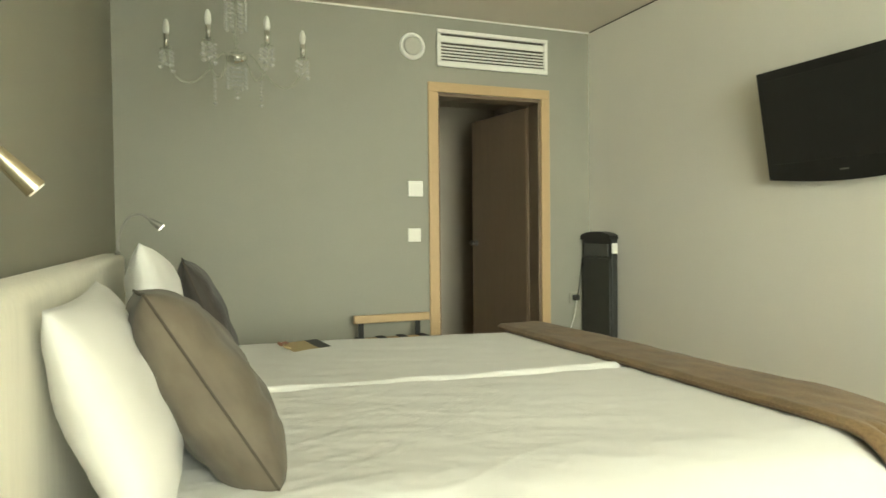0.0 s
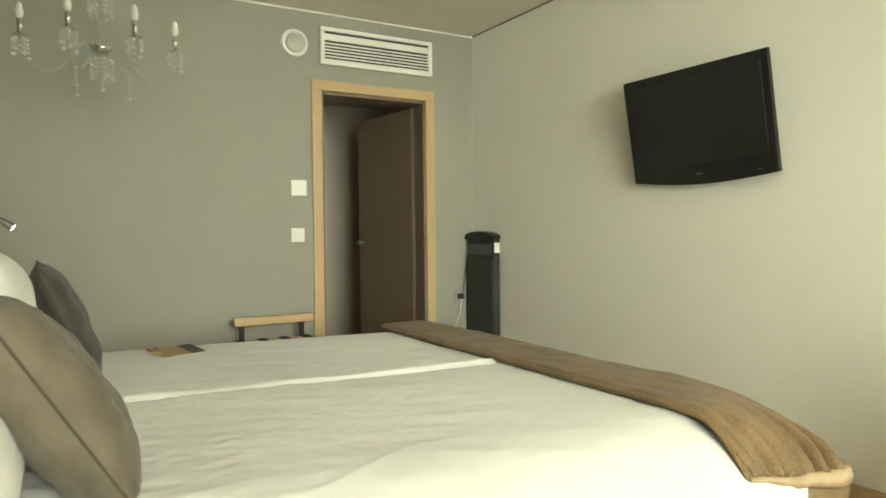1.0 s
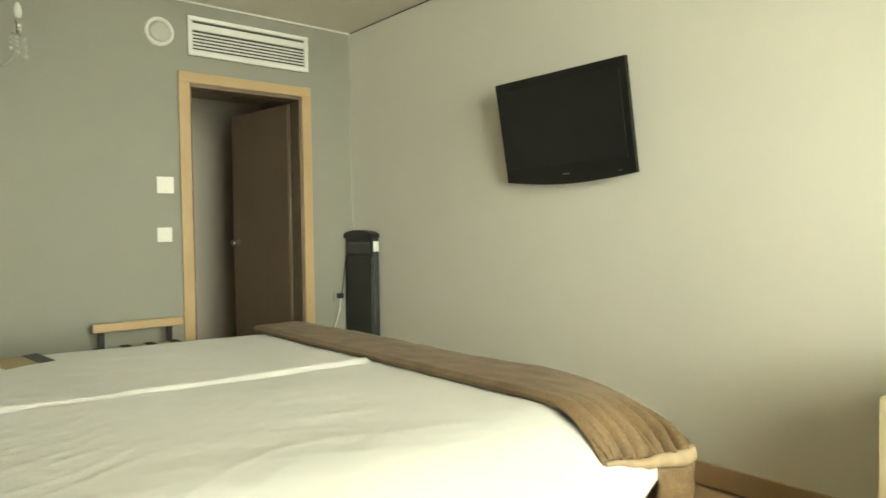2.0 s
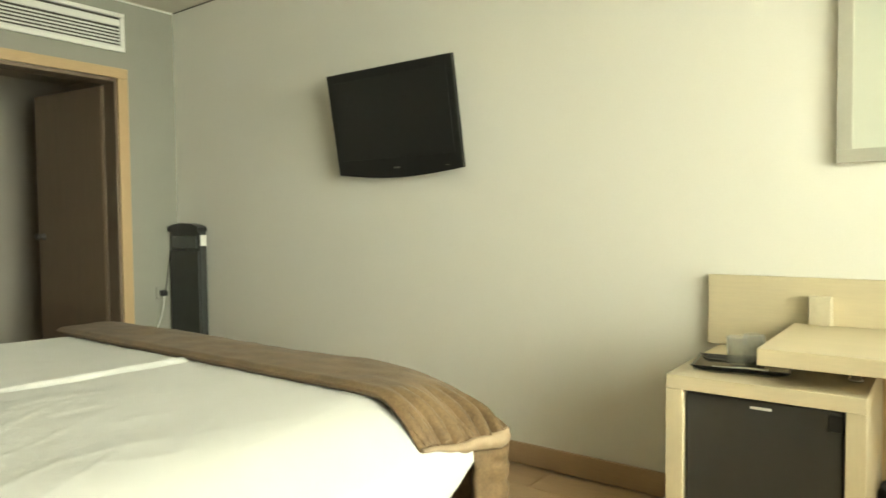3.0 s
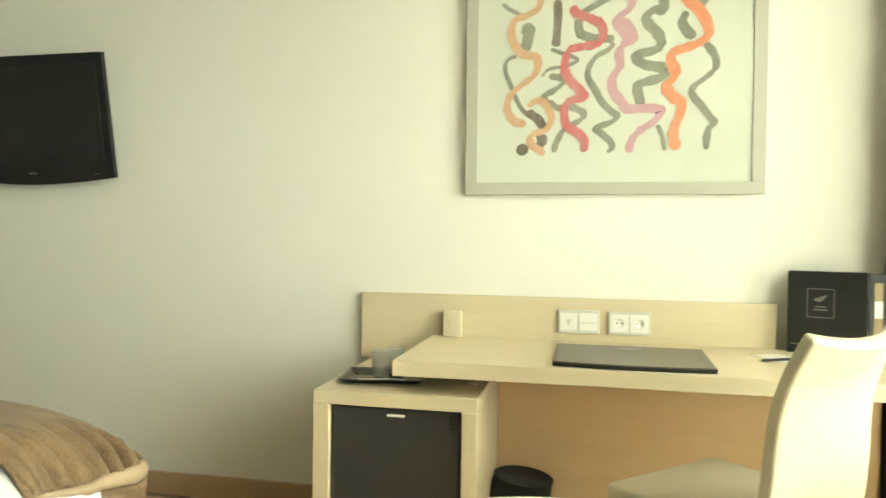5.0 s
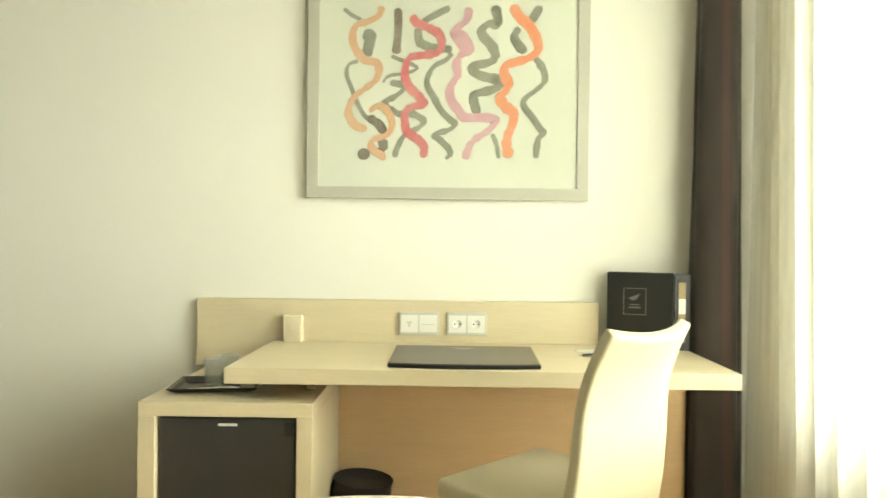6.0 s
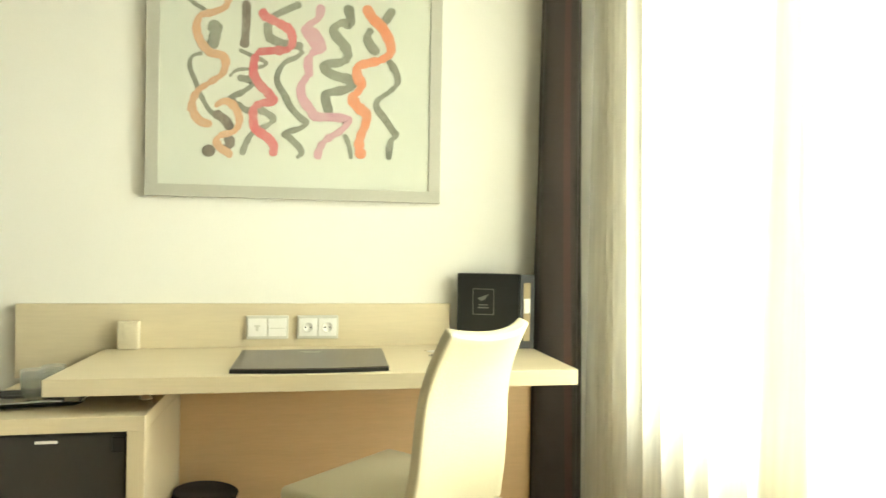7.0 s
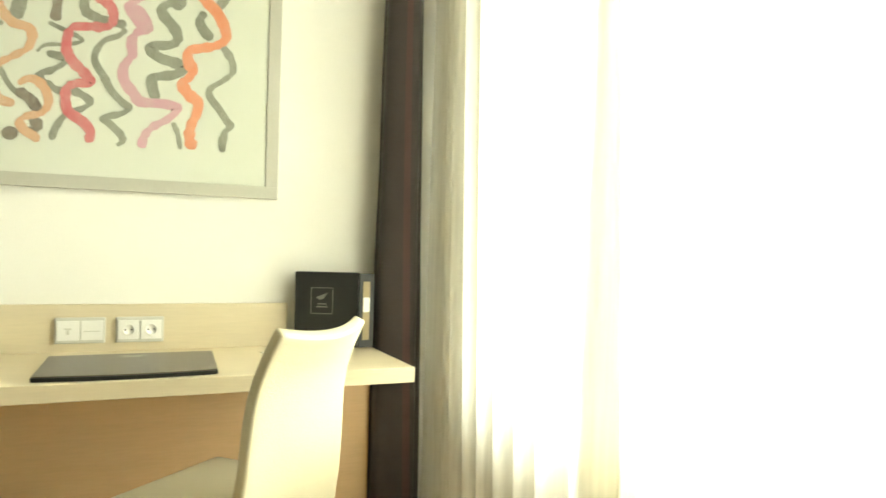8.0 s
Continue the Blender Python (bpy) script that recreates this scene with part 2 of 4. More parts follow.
structure("cornice", [((X0, Y1 - 0.009, H - 0.010), (X1, Y1, H - 0.001))], WHITE_PAINT, "thin white cornice bead under the ceiling", "trim")
# the gap's shadow is a dark strip, not a recess
structure("ceiling_shadow_gap", [((X1 - 0.006, Y0, H - 0.007), (X1, Y1 - 0.013, H - 0.001))], GAP_SHADE, "narrow dark strip for the shadow gap between wall and ceiling", "trim")
structure("baseboard", [((X1 - 0.016, 0.42, 0), (X1, Y1, 0.095))], SKIRTING, "oak veneer skirting board along the wall", "trim")
structure("baseboard", [((X0, Y1 - 0.016, 0), (DX0 - 0.07, Y1, 0.095)), ((DX1 + 0.07, Y1 - 0.016, 0), (X1 - 0.016, Y1, 0.095))], SKIRTING, "oak veneer skirting board along the grey wall", "trim")

# hall behind the doorway
HY0, HY1 = Y1 + 0.14, 5.75
structure("hall_wall", [((0.9, HY1, 0), (3.2, HY1 + 0.1, H)), ((0.8, HY0, 0), (0.9, HY1, H)), ((3.1, HY0, 0), (3.2, HY1, H))], HALL_WALL, "dim brown grey hall walls", "wall")
structure("hall_ceiling", [((0.8, HY0, 2.3), (3.2, HY1, 2.4))], HALL_WALL, "dim hall ceiling", "ceiling")
structure("hall_floor", [((0.8, HY0, -0.15), (3.2, HY1, 0))], FLOOR_WOOD, "dim brown hall floor", "floor")

# window
window = thing("window_1", pose((WIN_X0 + WIN_X1) / 2, Y0 - 0.1, WIN_Z0), "wide white framed window bright with daylight", "window", kind="structure")
bars = [WIN_X0 + 0.001, (WIN_X0 + WIN_X1) / 2 - 0.03, WIN_X1 - 0.061]
for x in bars:
    part("window_frame", block((x, Y0 - 0.17, WIN_Z0 + 0.061), (x + 0.06, Y0 - 0.11, WIN_Z1 - 0.061), 0.004), WHITE_PAINT, window)
for z in (WIN_Z0 + 0.001, WIN_Z1 - 0.061):
    part("window_frame", block((WIN_X0 + 0.001, Y0 - 0.172, z), (WIN_X1 - 0.001, Y0 - 0.108, z + 0.06), 0.004), WHITE_PAINT, window)
for xa, xb in ((bars[0] + 0.06, bars[1]), (bars[1] + 0.06, bars[2])):
    pane = part("pane", block((xa, Y0 - 0.144, WIN_Z0 + 0.061), (xb, Y0 - 0.138, WIN_Z1 - 0.061)), GLASS, window)
    pane.visible_shadow = False

# doorway: oak architrave, lining and the open leaf
door = thing("door_1", pose((DX0 + DX1) / 2, Y1, 0), "open brown wooden door in a pale oak frame", "door", kind="structure")
for x0, x1 in ((DX0 - 0.062, DX0 + 0.006), (DX1 - 0.006, DX1 + 0.062)):
    part("architrave", block((x0, Y1 - 0.018, 0), (x1, Y1 - 0.001, DZ + 0.001), 0.003), OAK_TRIM, door)
part("architrave", block((DX0 - 0.062, Y1 - 0.018, DZ + 0.001), (DX1 + 0.062, Y1 - 0.001, DZ + 0.066), 0.003), OAK_FLAT, door)
for x0, x1 in ((DX0 + 0.001, DX0 + 0.022), (DX1 - 0.022, DX1 - 0.001)):
    part("door_lining", block((x0, Y1, 0), (x1, Y1 + 0.139, DZ - 0.022), 0.002), DOOR_WOOD, door, "brown lining")
part("door_lining", block((DX0 + 0.001, Y1, DZ - 0.022), (DX1 - 0.001, Y1 + 0.139, DZ - 0.001), 0.002), DOOR_WOOD, door, "brown lining")
leaf_at = pose(DX1 - 0.026, Y1 + 0.145, 0, 0, 0, -82)
leaf = block((-0.765, 0, 0.008), (0, 0.04, DZ - 0.03), 0.003)
leaf.transform(leaf_at)
leaf = part("door_leaf", leaf, DOOR_WOOD, door, "brown veneered leaf standing open")
# thin paler strip on the leaf's face, close to the hinges
band = block((-0.03, -0.0028, 0.01), (-0.014, -0.0003, DZ - 0.032), 0.0005)
band.transform(leaf_at)
part("hinge_strip", band, mat("dull light brown", (0.27, 0.195, 0.125), 0.5), leaf, "thin pale strip beside the hinge edge")
for side in (-0.012, 0.052):
    knob = lathe([(0.024, 0), (0.024, 0.006), (0.009, 0.008), (0.009, 0.03), (0.02, 0.036), (0.024, 0.05), (0.016, 0.06), (0.004, 0.062)], 16)
    knob.transform(leaf_at @ pose(-0.70, 0.0 if side < 0 else 0.04, 1.03, 90 if side < 0 else -90))
    part("door_knob", knob, STEEL, leaf, "small metal door knob")

# ---- the bed ----
BX0, BX1, BY0, BY1, SEAM = 0.06, 2.07, 0.83, 2.97, 1.945


def bed_top(x):
    """The bed is a little higher at the pillows."""
    return 0.635 - 0.035 * min(1, max(0, (x - 0.2) / 1.6))


bed = thing("double_bed", pose((BX0 + BX1) / 2, (BY0 + BY1) / 2, 0), "double bed of two mattresses on ivory upholstered bases", "bed")
for ya, yb in ((BY0 + 0.04, SEAM - 0.004), (SEAM + 0.004, BY1 - 0.03)):
    part("bed_base", block((BX0 + 0.01, ya, 0.06), (1.88, yb, 0.375), 0.02, 3), IVORY_FABRIC, bed, "ivory upholstered base")
    part("mattress", block((BX0 + 0.01, ya + 0.01, 0.377), (1.93, yb - 0.002, 0.545), 0.05, 4), LINEN, bed, "white mattress")
    for x in (BX0 + 0.1, BX1 - 0.15):
        for y in (ya + 0.08, yb - 0.08):
            part("leg", lathe([(0.025, 0), (0.03, 0.061)], 12, (x, y, 0)), BLACK_PLASTIC, bed, "short black leg")

headboard = block((X0 + 0.002, 0.79, 0.04), (0.0, 3.03, 1.045), 0.03, 4)
tagged(part("headboard", headboard, IVORY_FABRIC), "ivory ribbed fabric headboard against the grey wall", "headboard")


def wrap(s, edge, r, end=None):
    """How far out and how far down a cloth lies after s metres past a flat stretch that ends at edge - r."""
    if s <= edge - r:
        return s, 0.0
    a = (s - (edge - r)) / r
    if a < math.pi / 2:
        return edge - r + r * math.sin(a), r * (1 - math.cos(a))
    return edge + 0.01 * math.sin(6 * (a - math.pi / 2)) * 0.3, r + (a - math.pi / 2) * r


def near_edge(y):
    """The soft outer edge: y past the edge runs on as a hanging length. Returns the place and the drop."""
    if y > 0.81:
        return y, 1.37 * max(0.0, 1.12 - y) ** 2
    return 0.81 - 0.012 * math.sin(min(1.5, (0.81 - y) * 8)), 0.1317 + (0.81 - y)


def duvet(name, ya, yb, near, seed, label):
    """A quilt laid flat; its foot end and its outer side hang down."""
    drop_side, drop_foot = 0.27, 0.26

    def place(u, v):
        w = yb - ya
        t = (1 - v if near else v) * (w + drop_side)
        if near:
            y, dy = near_edge(yb - t)
        else:
            y, dy = wrap(t, w, 0.085)
            y = ya + y
        foot = 2.04 - 0.1 * max(0, 1.1 - y) / 0.3
        s = u * (foot - BX0 - 0.08 + drop_foot)
        x, dx = wrap(s + BX0 + 0.08, foot, 0.07)
        lip = 0.02 * math.exp(-(t / 0.02) ** 2) - (0.0 if near else 0.010 * math.exp(-((t - 0.035) / 0.02) ** 2) * max(0.2, min(1, (1.9 - u * 2.0) / 0.5)))
        drop = max(dx, dy) + 0.1 * min(dx, dy)
        flat = max(0.0, 1 - drop / 0.06)
        warp = 0.5 * noise.noise((1.3 * x, 1.7 * y, seed))
        fine = 0.003 * fbm(4 * x + seed, 11 * y + 2 * x, 0) + 0.004 * fbm(1.6 * x, 2.2 * y, seed)
        ridge = 1 - min(1, abs(noise.noise((2.2 * x + 3.0 * y + 2 * warp, 13 * y - 5.0 * x + 3 * warp, seed))) * 7)
        ridge2 = 1 - min(1, abs(noise.noise((5.0 * x - 3.0 * y, 24 * y + 7 * x + 2 * warp, seed + 4))) * 7)
        crease = (0.0038 * ridge + 0.0030 * ridge2) * (1.0 if near else 0.35) * max(0.25, 1.2 - 0.6 * x)
        fold = 0.010 * math.sin(9 * x + 2 * noise.noise((2 * x, 0, seed))) * min(1, max(0, dy - 0.1) / 0.15)
        z = bed_top(x) - drop + (fine + crease) * flat - lip
        low = 0.30 + (0.11 * max(0.0, (x - 1.6) / 0.33) ** 2 if near else 0)
        ripple = 0.014 * fbm(5 * x, 0.3, seed) * math.exp(-(t / 0.05) ** 2)
        return x, y + ripple + (-fold if near else fold), max(low, z)

    bm = grid(200, 150, place)
    if near:
        bmesh.ops.recalc_face_normals(bm, faces=bm.faces)
    ob = part(name, bm, LINEN)
    sol = ob.modifiers.new("thickness", "SOLIDIFY")
    sol.thickness, sol.offset = 0.012, 0
    return tagged(ob, label, "duvet", "duvets on the bed")


duvet("duvet", BY0 - 0.02, SEAM + 0.01, True, 1.3, "white creased cotton duvet tucked over the bed edge")
duvet("duvet", SEAM, BY1 + 0.02, False, 5.7, "white smooth cotton duvet lying flat")

# plush throw across the foot
TI, TO = 1.765, 2.10


def throw_drop(u, y):
    """How far the throw has sunk towards the outer side: late and steep at its inner edge, early and gentle at the foot."""
    k = u ** 2.2
    return (1 - k) * 3.0 * max(0.0, 1.04 - y) ** 2 + k * 0.42 * max(0.0, 1.40 - y) ** 2


def throw_top(u, v):
    """Across the bed: u from the inner edge to the foot, v from the hanging end to the far side."""
    y0 = 0.785 + 0.05 * (1 - u)
    y = y0 + (3.0 - y0) * v ** 1.5
    slant = max(0.0, 1.12 - y) / 0.32
    x0 = TI - 0.026 * slant ** 2
    s = x0 + u * (TO - x0)
    x = s if s < TO - 0.03 else TO - 0.03 + 0.03 * math.sin((s - TO + 0.03) / 0.03 * 1.2)
    dx = 0.0 if s < TO - 0.12 else 0.024 * ((s - TO + 0.12) / 0.12) ** 2 * (1 - 0.85 * min(1, max(0, 1.7 - y) / 0.6))
    dy = throw_drop(u, y)
    wave = 1.7 * noise.noise((40 * (x - TI) + 1.6 * noise.noise((3 * x, 5 * y, 2)), 2.5 * y, 5)) + 0.5 * noise.noise((85 * x, 6 * y, 9))
    near = min(1, max(0, slant - 0.35) * 2.2)
    x += 0.032 * u * u * math.exp(-((y - 0.93) / 0.11) ** 2)
    bump = 0.005 * fbm(5 * x, 4 * y, 1.0) + 0.003 * noise.noise((16 * x, 9 * y, 3)) + 0.019 * wave * near
    edge = 0.012 * max(0.0, 1 - u / 0.06)
    return x, y - 0.008 * wave * near, bed_top(x) + 0.029 - dx - dy + bump - edge


def throw_foot(u, v):
    """The part that falls over the foot and wraps the corner: u along the edge, v downwards."""
    s = u * 2.35
    if s < 0.13:
        x, y = 1.985 + s, 0.835 - 0.03 * s / 0.13
    elif s < 0.22:
        a = (s - 0.13) / 0.09 * math.pi / 2
        x, y = 2.115 + 0.012 * math.sin(a), 0.805 + 0.06 * (1 - math.cos(a))
    else:
        x, y = TO + 0.027 - 0.027 * min(1, (s - 0.22) / 0.4), 0.865 + s - 0.22
    dy = throw_drop(1, y)
    z0 = 0.588 - dy - (0.02 if s < 0.13 else 0)
    fold = 0.012 * math.sin(21 * s + 1.5 * noise.noise((2 * s, v, 4))) * (0.2 + v)
    crumple = 0.011 * fbm(9 * s, 9 * v, 2.0)
    return x + (fold + crumple if s > 0.15 else 0.2 * crumple), y - (fold * 0.5 + crumple if s < 0.2 else 0), z0 - v * (z0 - 0.13)


bm = grid(110, 170, throw_top)
grid(150, 30, throw_foot, bm)
throw = part("bed_throw", bm, THROW)
sol = throw.modifiers.new("thickness", "SOLIDIFY")
sol.thickness, sol.offset = 0.022, 0
tagged(throw, "brown plush throw draped across the foot of the bed", "throw")


def hem_band(u, v):
    x = 1.741 + 0.353 * u
    roll = math.sin(v * math.pi)
    ye = 0.785 + 0.05 * (1 - u)
    z0 = bed_top(x) + 0.027 - throw_drop(u, ye)
    return x, ye - 0.004 - 0.014 * roll - 0.003 * math.sin(30 * u), z0 + (0.014 + 0.044 * u) * (v - 0.35) - 0.004 - 0.012 * u * u + 0.003 * math.sin(12 * u)


hem = part("hem", grid(36, 6, hem_band), THROW_HEM, throw, "beige satin turned hem")
hem.modifiers.new("thickness", "SOLIDIFY").thickness = 0.006


def pillow(name, w, h, thick, m, material, label, category, group, seed=0.0, seam=False, pinch=0.07, blunt=0.0):
    """A stuffed rectangle, w wide and h high, standing in its own xz plane, its corners drawn out."""
    bm = bmesh.new()
    n = 36
    ring = {}

    def outline(u, v):
        k = 1 - (blunt if v < 0 else 0.25 * blunt) * abs(u * v) ** 5
        return u * w / 2 * (1 - pinch * (1 - v * v)) * k, v * h / 2 * (1 - pinch * (1 - u * u)) * k

    for side in (1, -1):
        rows = []
        for i in range(n + 1):
            row = []
            for j in range(n + 1):
                u, v = 2 * i / n - 1, 2 * j / n - 1
                edge = i in (0, n) or j in (0, n)
                if edge and (i, j) in ring:
                    row.append(ring[i, j])
                    continue
                x, z = outline(u, v)
                full = max(0.0, (1 - abs(u) ** 2.6) * (1 - abs(v) ** 2.6)) ** 0.55
                wob = 1 + (0.2 if seam else 0.14) * fbm(2 * u + seed, 2 * v, side * 3.0) + (0.08 if seam else 0.035) * math.sin(16 * math.atan2(v, u) + 3 * noise.noise((3 * u, 3 * v, seed))) * (u * u + v * v) * 0.5 + 0.05 * math.sin(7 * u + seed) * (1 - abs(v)) 
                vert = bm.verts.new((x, side * thick / 2 * full * wob, z))
                if edge:
                    ring[i, j] = vert
                row.append(vert)
            rows.append(row)
        for i in range(n):
            for j in range(n):
                f = (rows[i][j], rows[i + 1][j], rows[i + 1][j + 1], rows[i][j + 1])
                bm.faces.new(f if side < 0 else f[::-1])
    bmesh.ops.recalc_face_normals(bm, faces=bm.faces)
    ob = part(name, bm, material, limit=180)
    ob.matrix_basis = m
    if seam:
        edge_pts = []
        for k in range(4 * 16):
            q, f = divmod(k / 16, 1)
            a = 2 * f - 1
            u, v = [(a, -1), (1, a), (-a, 1), (-1, -a)][int(q)]
            x, z = outline(u, v)
            edge_pts.append((x, 0, z))
        part("piping", tube(edge_pts + edge_pts[:1], 0.003, 6), SEAM_GROOVE, ob, "sewn seam coloured dark as its shaded groove", local=True)
    return tagged(ob, label, category, group)


def leaning(x, y, z, lean, turn, roll=0):
    """A standing pillow whose face looks along +x: it leans back towards the headboard."""
    return pose(x, y, z) @ pose(0, 0, 0, 0, -lean, 0) @ pose(0, 0, 0, 0, 0, 90 + turn) @ pose(0, 0, 0, 0, roll, 0)


pillow("pillow", 0.68, 0.43, 0.165, leaning(0.104, 1.26, 0.812, 20, 0), LINEN, "plump white pillow leaning on the headboard", "pillow", "pillows", 1.0, False, 0.05)
pillow("pillow", 0.66, 0.44, 0.18, leaning(0.147, 2.33, 0.86, 10, 0, 4), LINEN, "white pillow with an upturned corner behind a dark cushion", "pillow", "pillows", 4.0, False, 0.04)
pillow("cushion", 0.46, 0.47, 0.195, leaning(0.252, 1.315, 0.808, 31, 6), BROWN_VELVET, "taupe velvet cushion with piped edge", "cushion", "cushions", 2.0, True, 0.045, 0.10)
pillow("cushion", 0.46, 0.45, 0.135, leaning(0.312, 2.47, 0.82, 22, 0), DARK_VELVET, "dark brown velvet cushion leaning on a pillow", "cushion", "cushions", 7.0, True, 0.045)

# ---- television ----
tv = thing("television", pose(2.975, 1.949, 1.352) @ pose(0, 0, 0, 0, -10, 0), "black flat television tilted down on the cream wall", "television")
TW, TH = 0.81, 0.533


def tv_front(x, inset, z0, z1, bow, depth):
    """A plate facing -x with its lower edge bowed down."""
    bm = bmesh.new()
    n = 24
    loops = []
    for xx in (x, x + depth):
        lo = [bm.verts.new((xx, -TW / 2 + inset + (TW - 2 * inset) * k / n, z0 - bow * math.sin(math.pi * k / n))) for k in range(n + 1)]
        hi = [bm.verts.new((xx, -TW / 2 + inset + (TW - 2 * inset) * k / n, z1)) for k in range(n, -1, -1)]
        loops.append(lo + hi)
    a, b = loops
    bm.faces.new(a)
    bm.faces.new(b[::-1])
    for k in range(len(a)):
        bm.faces.new((a[k], b[k], b[(k + 1) % len(a)], a[(k + 1) % len(a)]))
    bmesh.ops.recalc_face_normals(bm, faces=bm.faces)
    return bm


part("casing", tv_front(-0.02, 0.0, 0.012, TH, 0.028, 0.022), BLACK_PLASTIC, tv, local=True)
part("back_shell", block((0.0025, -0.34, 0.08), (0.05, 0.34, 0.47), 0.014), BLACK_PLASTIC, tv, local=True)
part("screen", block((-0.024, -TW / 2 + 0.035, 0.085), (-0.0205, TW / 2 - 0.035, TH - 0.045), 0.001), SCREEN, tv, "matt dark screen", local=True)
part("logo_bar", block((-0.023, -0.022, 0.031), (-0.0205, 0.018, 0.038)), PRINT_DIM, tv, "small pale maker's mark", local=True)
part("indicator_bar", block((-0.023, -0.33, 0.028), (-0.0205, -0.31, 0.031)), PRINT_DIM, tv, local=True)
part("wall_bracket", block((0.051, -0.08, 0.2), (0.065, 0.08, 0.4), 0.004), PRESS_GREY, tv, local=True)
part("bracket_arm", tube([tv.matrix_basis @ Vector((0.06, 0, 0.31)), (X1 - 0.001, 1.96, 1.66)], 0.016), PRESS_GREY, tv)

# ---- desk unit ----
UX, UY0, UY1, UZ = 2.415, -0.115, 0.411, 0.635
unit = thing("fridge_cabinet", pose((UX + X1) / 2, (UY0 + UY1) / 2, 0), "pale maple cabinet housing a small fridge", "cabinet")
part("side_panel", block((UX, UY1 - 0.052, 0), (X1 - 0.002, UY1, UZ - 0.043), 0.002), MAPLE_UP, unit)
part("side_panel", block((UX, UY0, 0), (X1 - 0.002, UY0 + 0.048, UZ - 0.043), 0.002), MAPLE_UP, unit)
part("top_panel", block((UX, UY0, UZ - 0.043), (X1 - 0.002, UY1, UZ), 0.002), MAPLE, unit)
part("plinth", block((UX + 0.04, UY0 + 0.049, 0), (UX + 0.06, UY1 - 0.053, 0.07), 0.002), MAPLE, unit)
fridge = thing("minibar_fridge", pose(2.7, (UY0 + UY1) / 2, 0.012), "small dark grey fridge built into the cabinet", "fridge")
part("body", block((UX + 0.07, UY0 + 0.056, 0.072), (X1 - 0.06, UY1 - 0.06, UZ - 0.055), 0.006), BLACK_PLASTIC, fridge)
part("door", block((UX + 0.016, UY0 + 0.052, 0.078), (UX + 0.066, UY1 - 0.056, UZ - 0.047), 0.008, 3), FRIDGE_BLACK, fridge, "dark satin door")
part("logo_bar", block((UX + 0.0135, 0.115, 0.561), (UX + 0.0165, 0.172, 0.569), 0.001), WHITE_PAINT, fridge, "small bright maker's mark")
part("hinge", block((UX + 0.012, UY0 + 0.054, 0.53), (UX + 0.02, UY0 + 0.09, 0.575), 0.003), BLACK_PLASTIC, fridge)

DXF, DY0, DY1, DT = 2.417, -1.40, 0.153, 0.74
desk = thing("writing_desk", pose(2.7, (DY0 + DY1) / 2, 0), "pale maple writing desk with a low back panel", "desk")
part("desktop", block((DXF, DY0, DT - 0.048), (X1 - 0.03, DY1, DT), 0.002), MAPLE, desk)
part("back_panel", block((X1 - 0.028, -1.10, 0.64), (X1 - 0.002, 0.447, 0.90), 0.002), MAPLE, desk, "upright maple back panel")
part("modesty_panel", block((X1 - 0.10, DY0 - 0.012, 0), (X1 - 0.08, UY0 - 0.0005, DT - 0.05), 0.002), MAPLE_SHADED, desk, "maple panel with the warm shade under the desktop coloured in")
part("post", lathe([(0.02, 0), (0.02, 0.006), (0.013, 0.008), (0.013, DT - 0.048 - UZ - 0.001)], 16, (2.62, -0.07, UZ + 0.001)), CHROME, desk, "short chrome post")

# ---- picture over the desk ----
PY0, PY1, PZ0, PZ1 = -1.052, 0.032, 1.291, 2.19
picture = thing("framed_painting", pose(X1, (PY0 + PY1) / 2, PZ0), "abstract brush stroke painting in a flat silver frame", "painting")
fw = 0.045
for y0, y1 in ((PY0, PY0 + fw), (PY1 - fw, PY1)):
    part("frame", block((X1 - 0.026, y0, PZ0 + fw), (X1 - 0.001, y1, PZ1 - fw), 0.001), SILVER, picture)
for z0, z1 in ((PZ0, PZ0 + fw), (PZ1 - fw, PZ1)):
    part("frame", block((X1 - 0.026, PY0, z0), (X1 - 0.001, PY1, z1), 0.001), SILVER, picture)
part("paper", block((X1 - 0.020, PY0 + fw - 0.004, PZ0 + fw - 0.004), (X1 - 0.004, PY1 - fw + 0.004, PZ1 - fw + 0.004)), PAPER, picture, "cream paper sheet")

glazing = part("glazing", block((X1 - 0.0245, PY0 + fw - 0.003, PZ0 + fw - 0.003), (X1 - 0.0232, PY1 - fw + 0.003, PZ1 - fw + 0.003)), PICTURE_GLASS, picture, "thin clear picture glass")
glazing.visible_shadow = False

# grey and umber are lightened: haze on the glass is mixed into their colour
INK = {k: mat("ink " + k, c, 0.75, var=v, scale=20, bscale=95, stretch=(1, 1, 0.6), col2=[a + 0.3 * (p - a) for a, p in zip(c, (0.76, 0.752, 0.665))], band=0.2) for k, c, v in (
    ("peach", (0.70, 0.38, 0.23), 0.2), ("orange", (0.76, 0.24, 0.11), 0.15), ("red", (0.62, 0.125, 0.15), 0.15),
    ("pink", (0.64, 0.33, 0.42), 0.15), ("grey", (0.265, 0.26, 0.21), 0.3), ("umber", (0.20, 0.15, 0.12), 0.3))}
layer = [0]


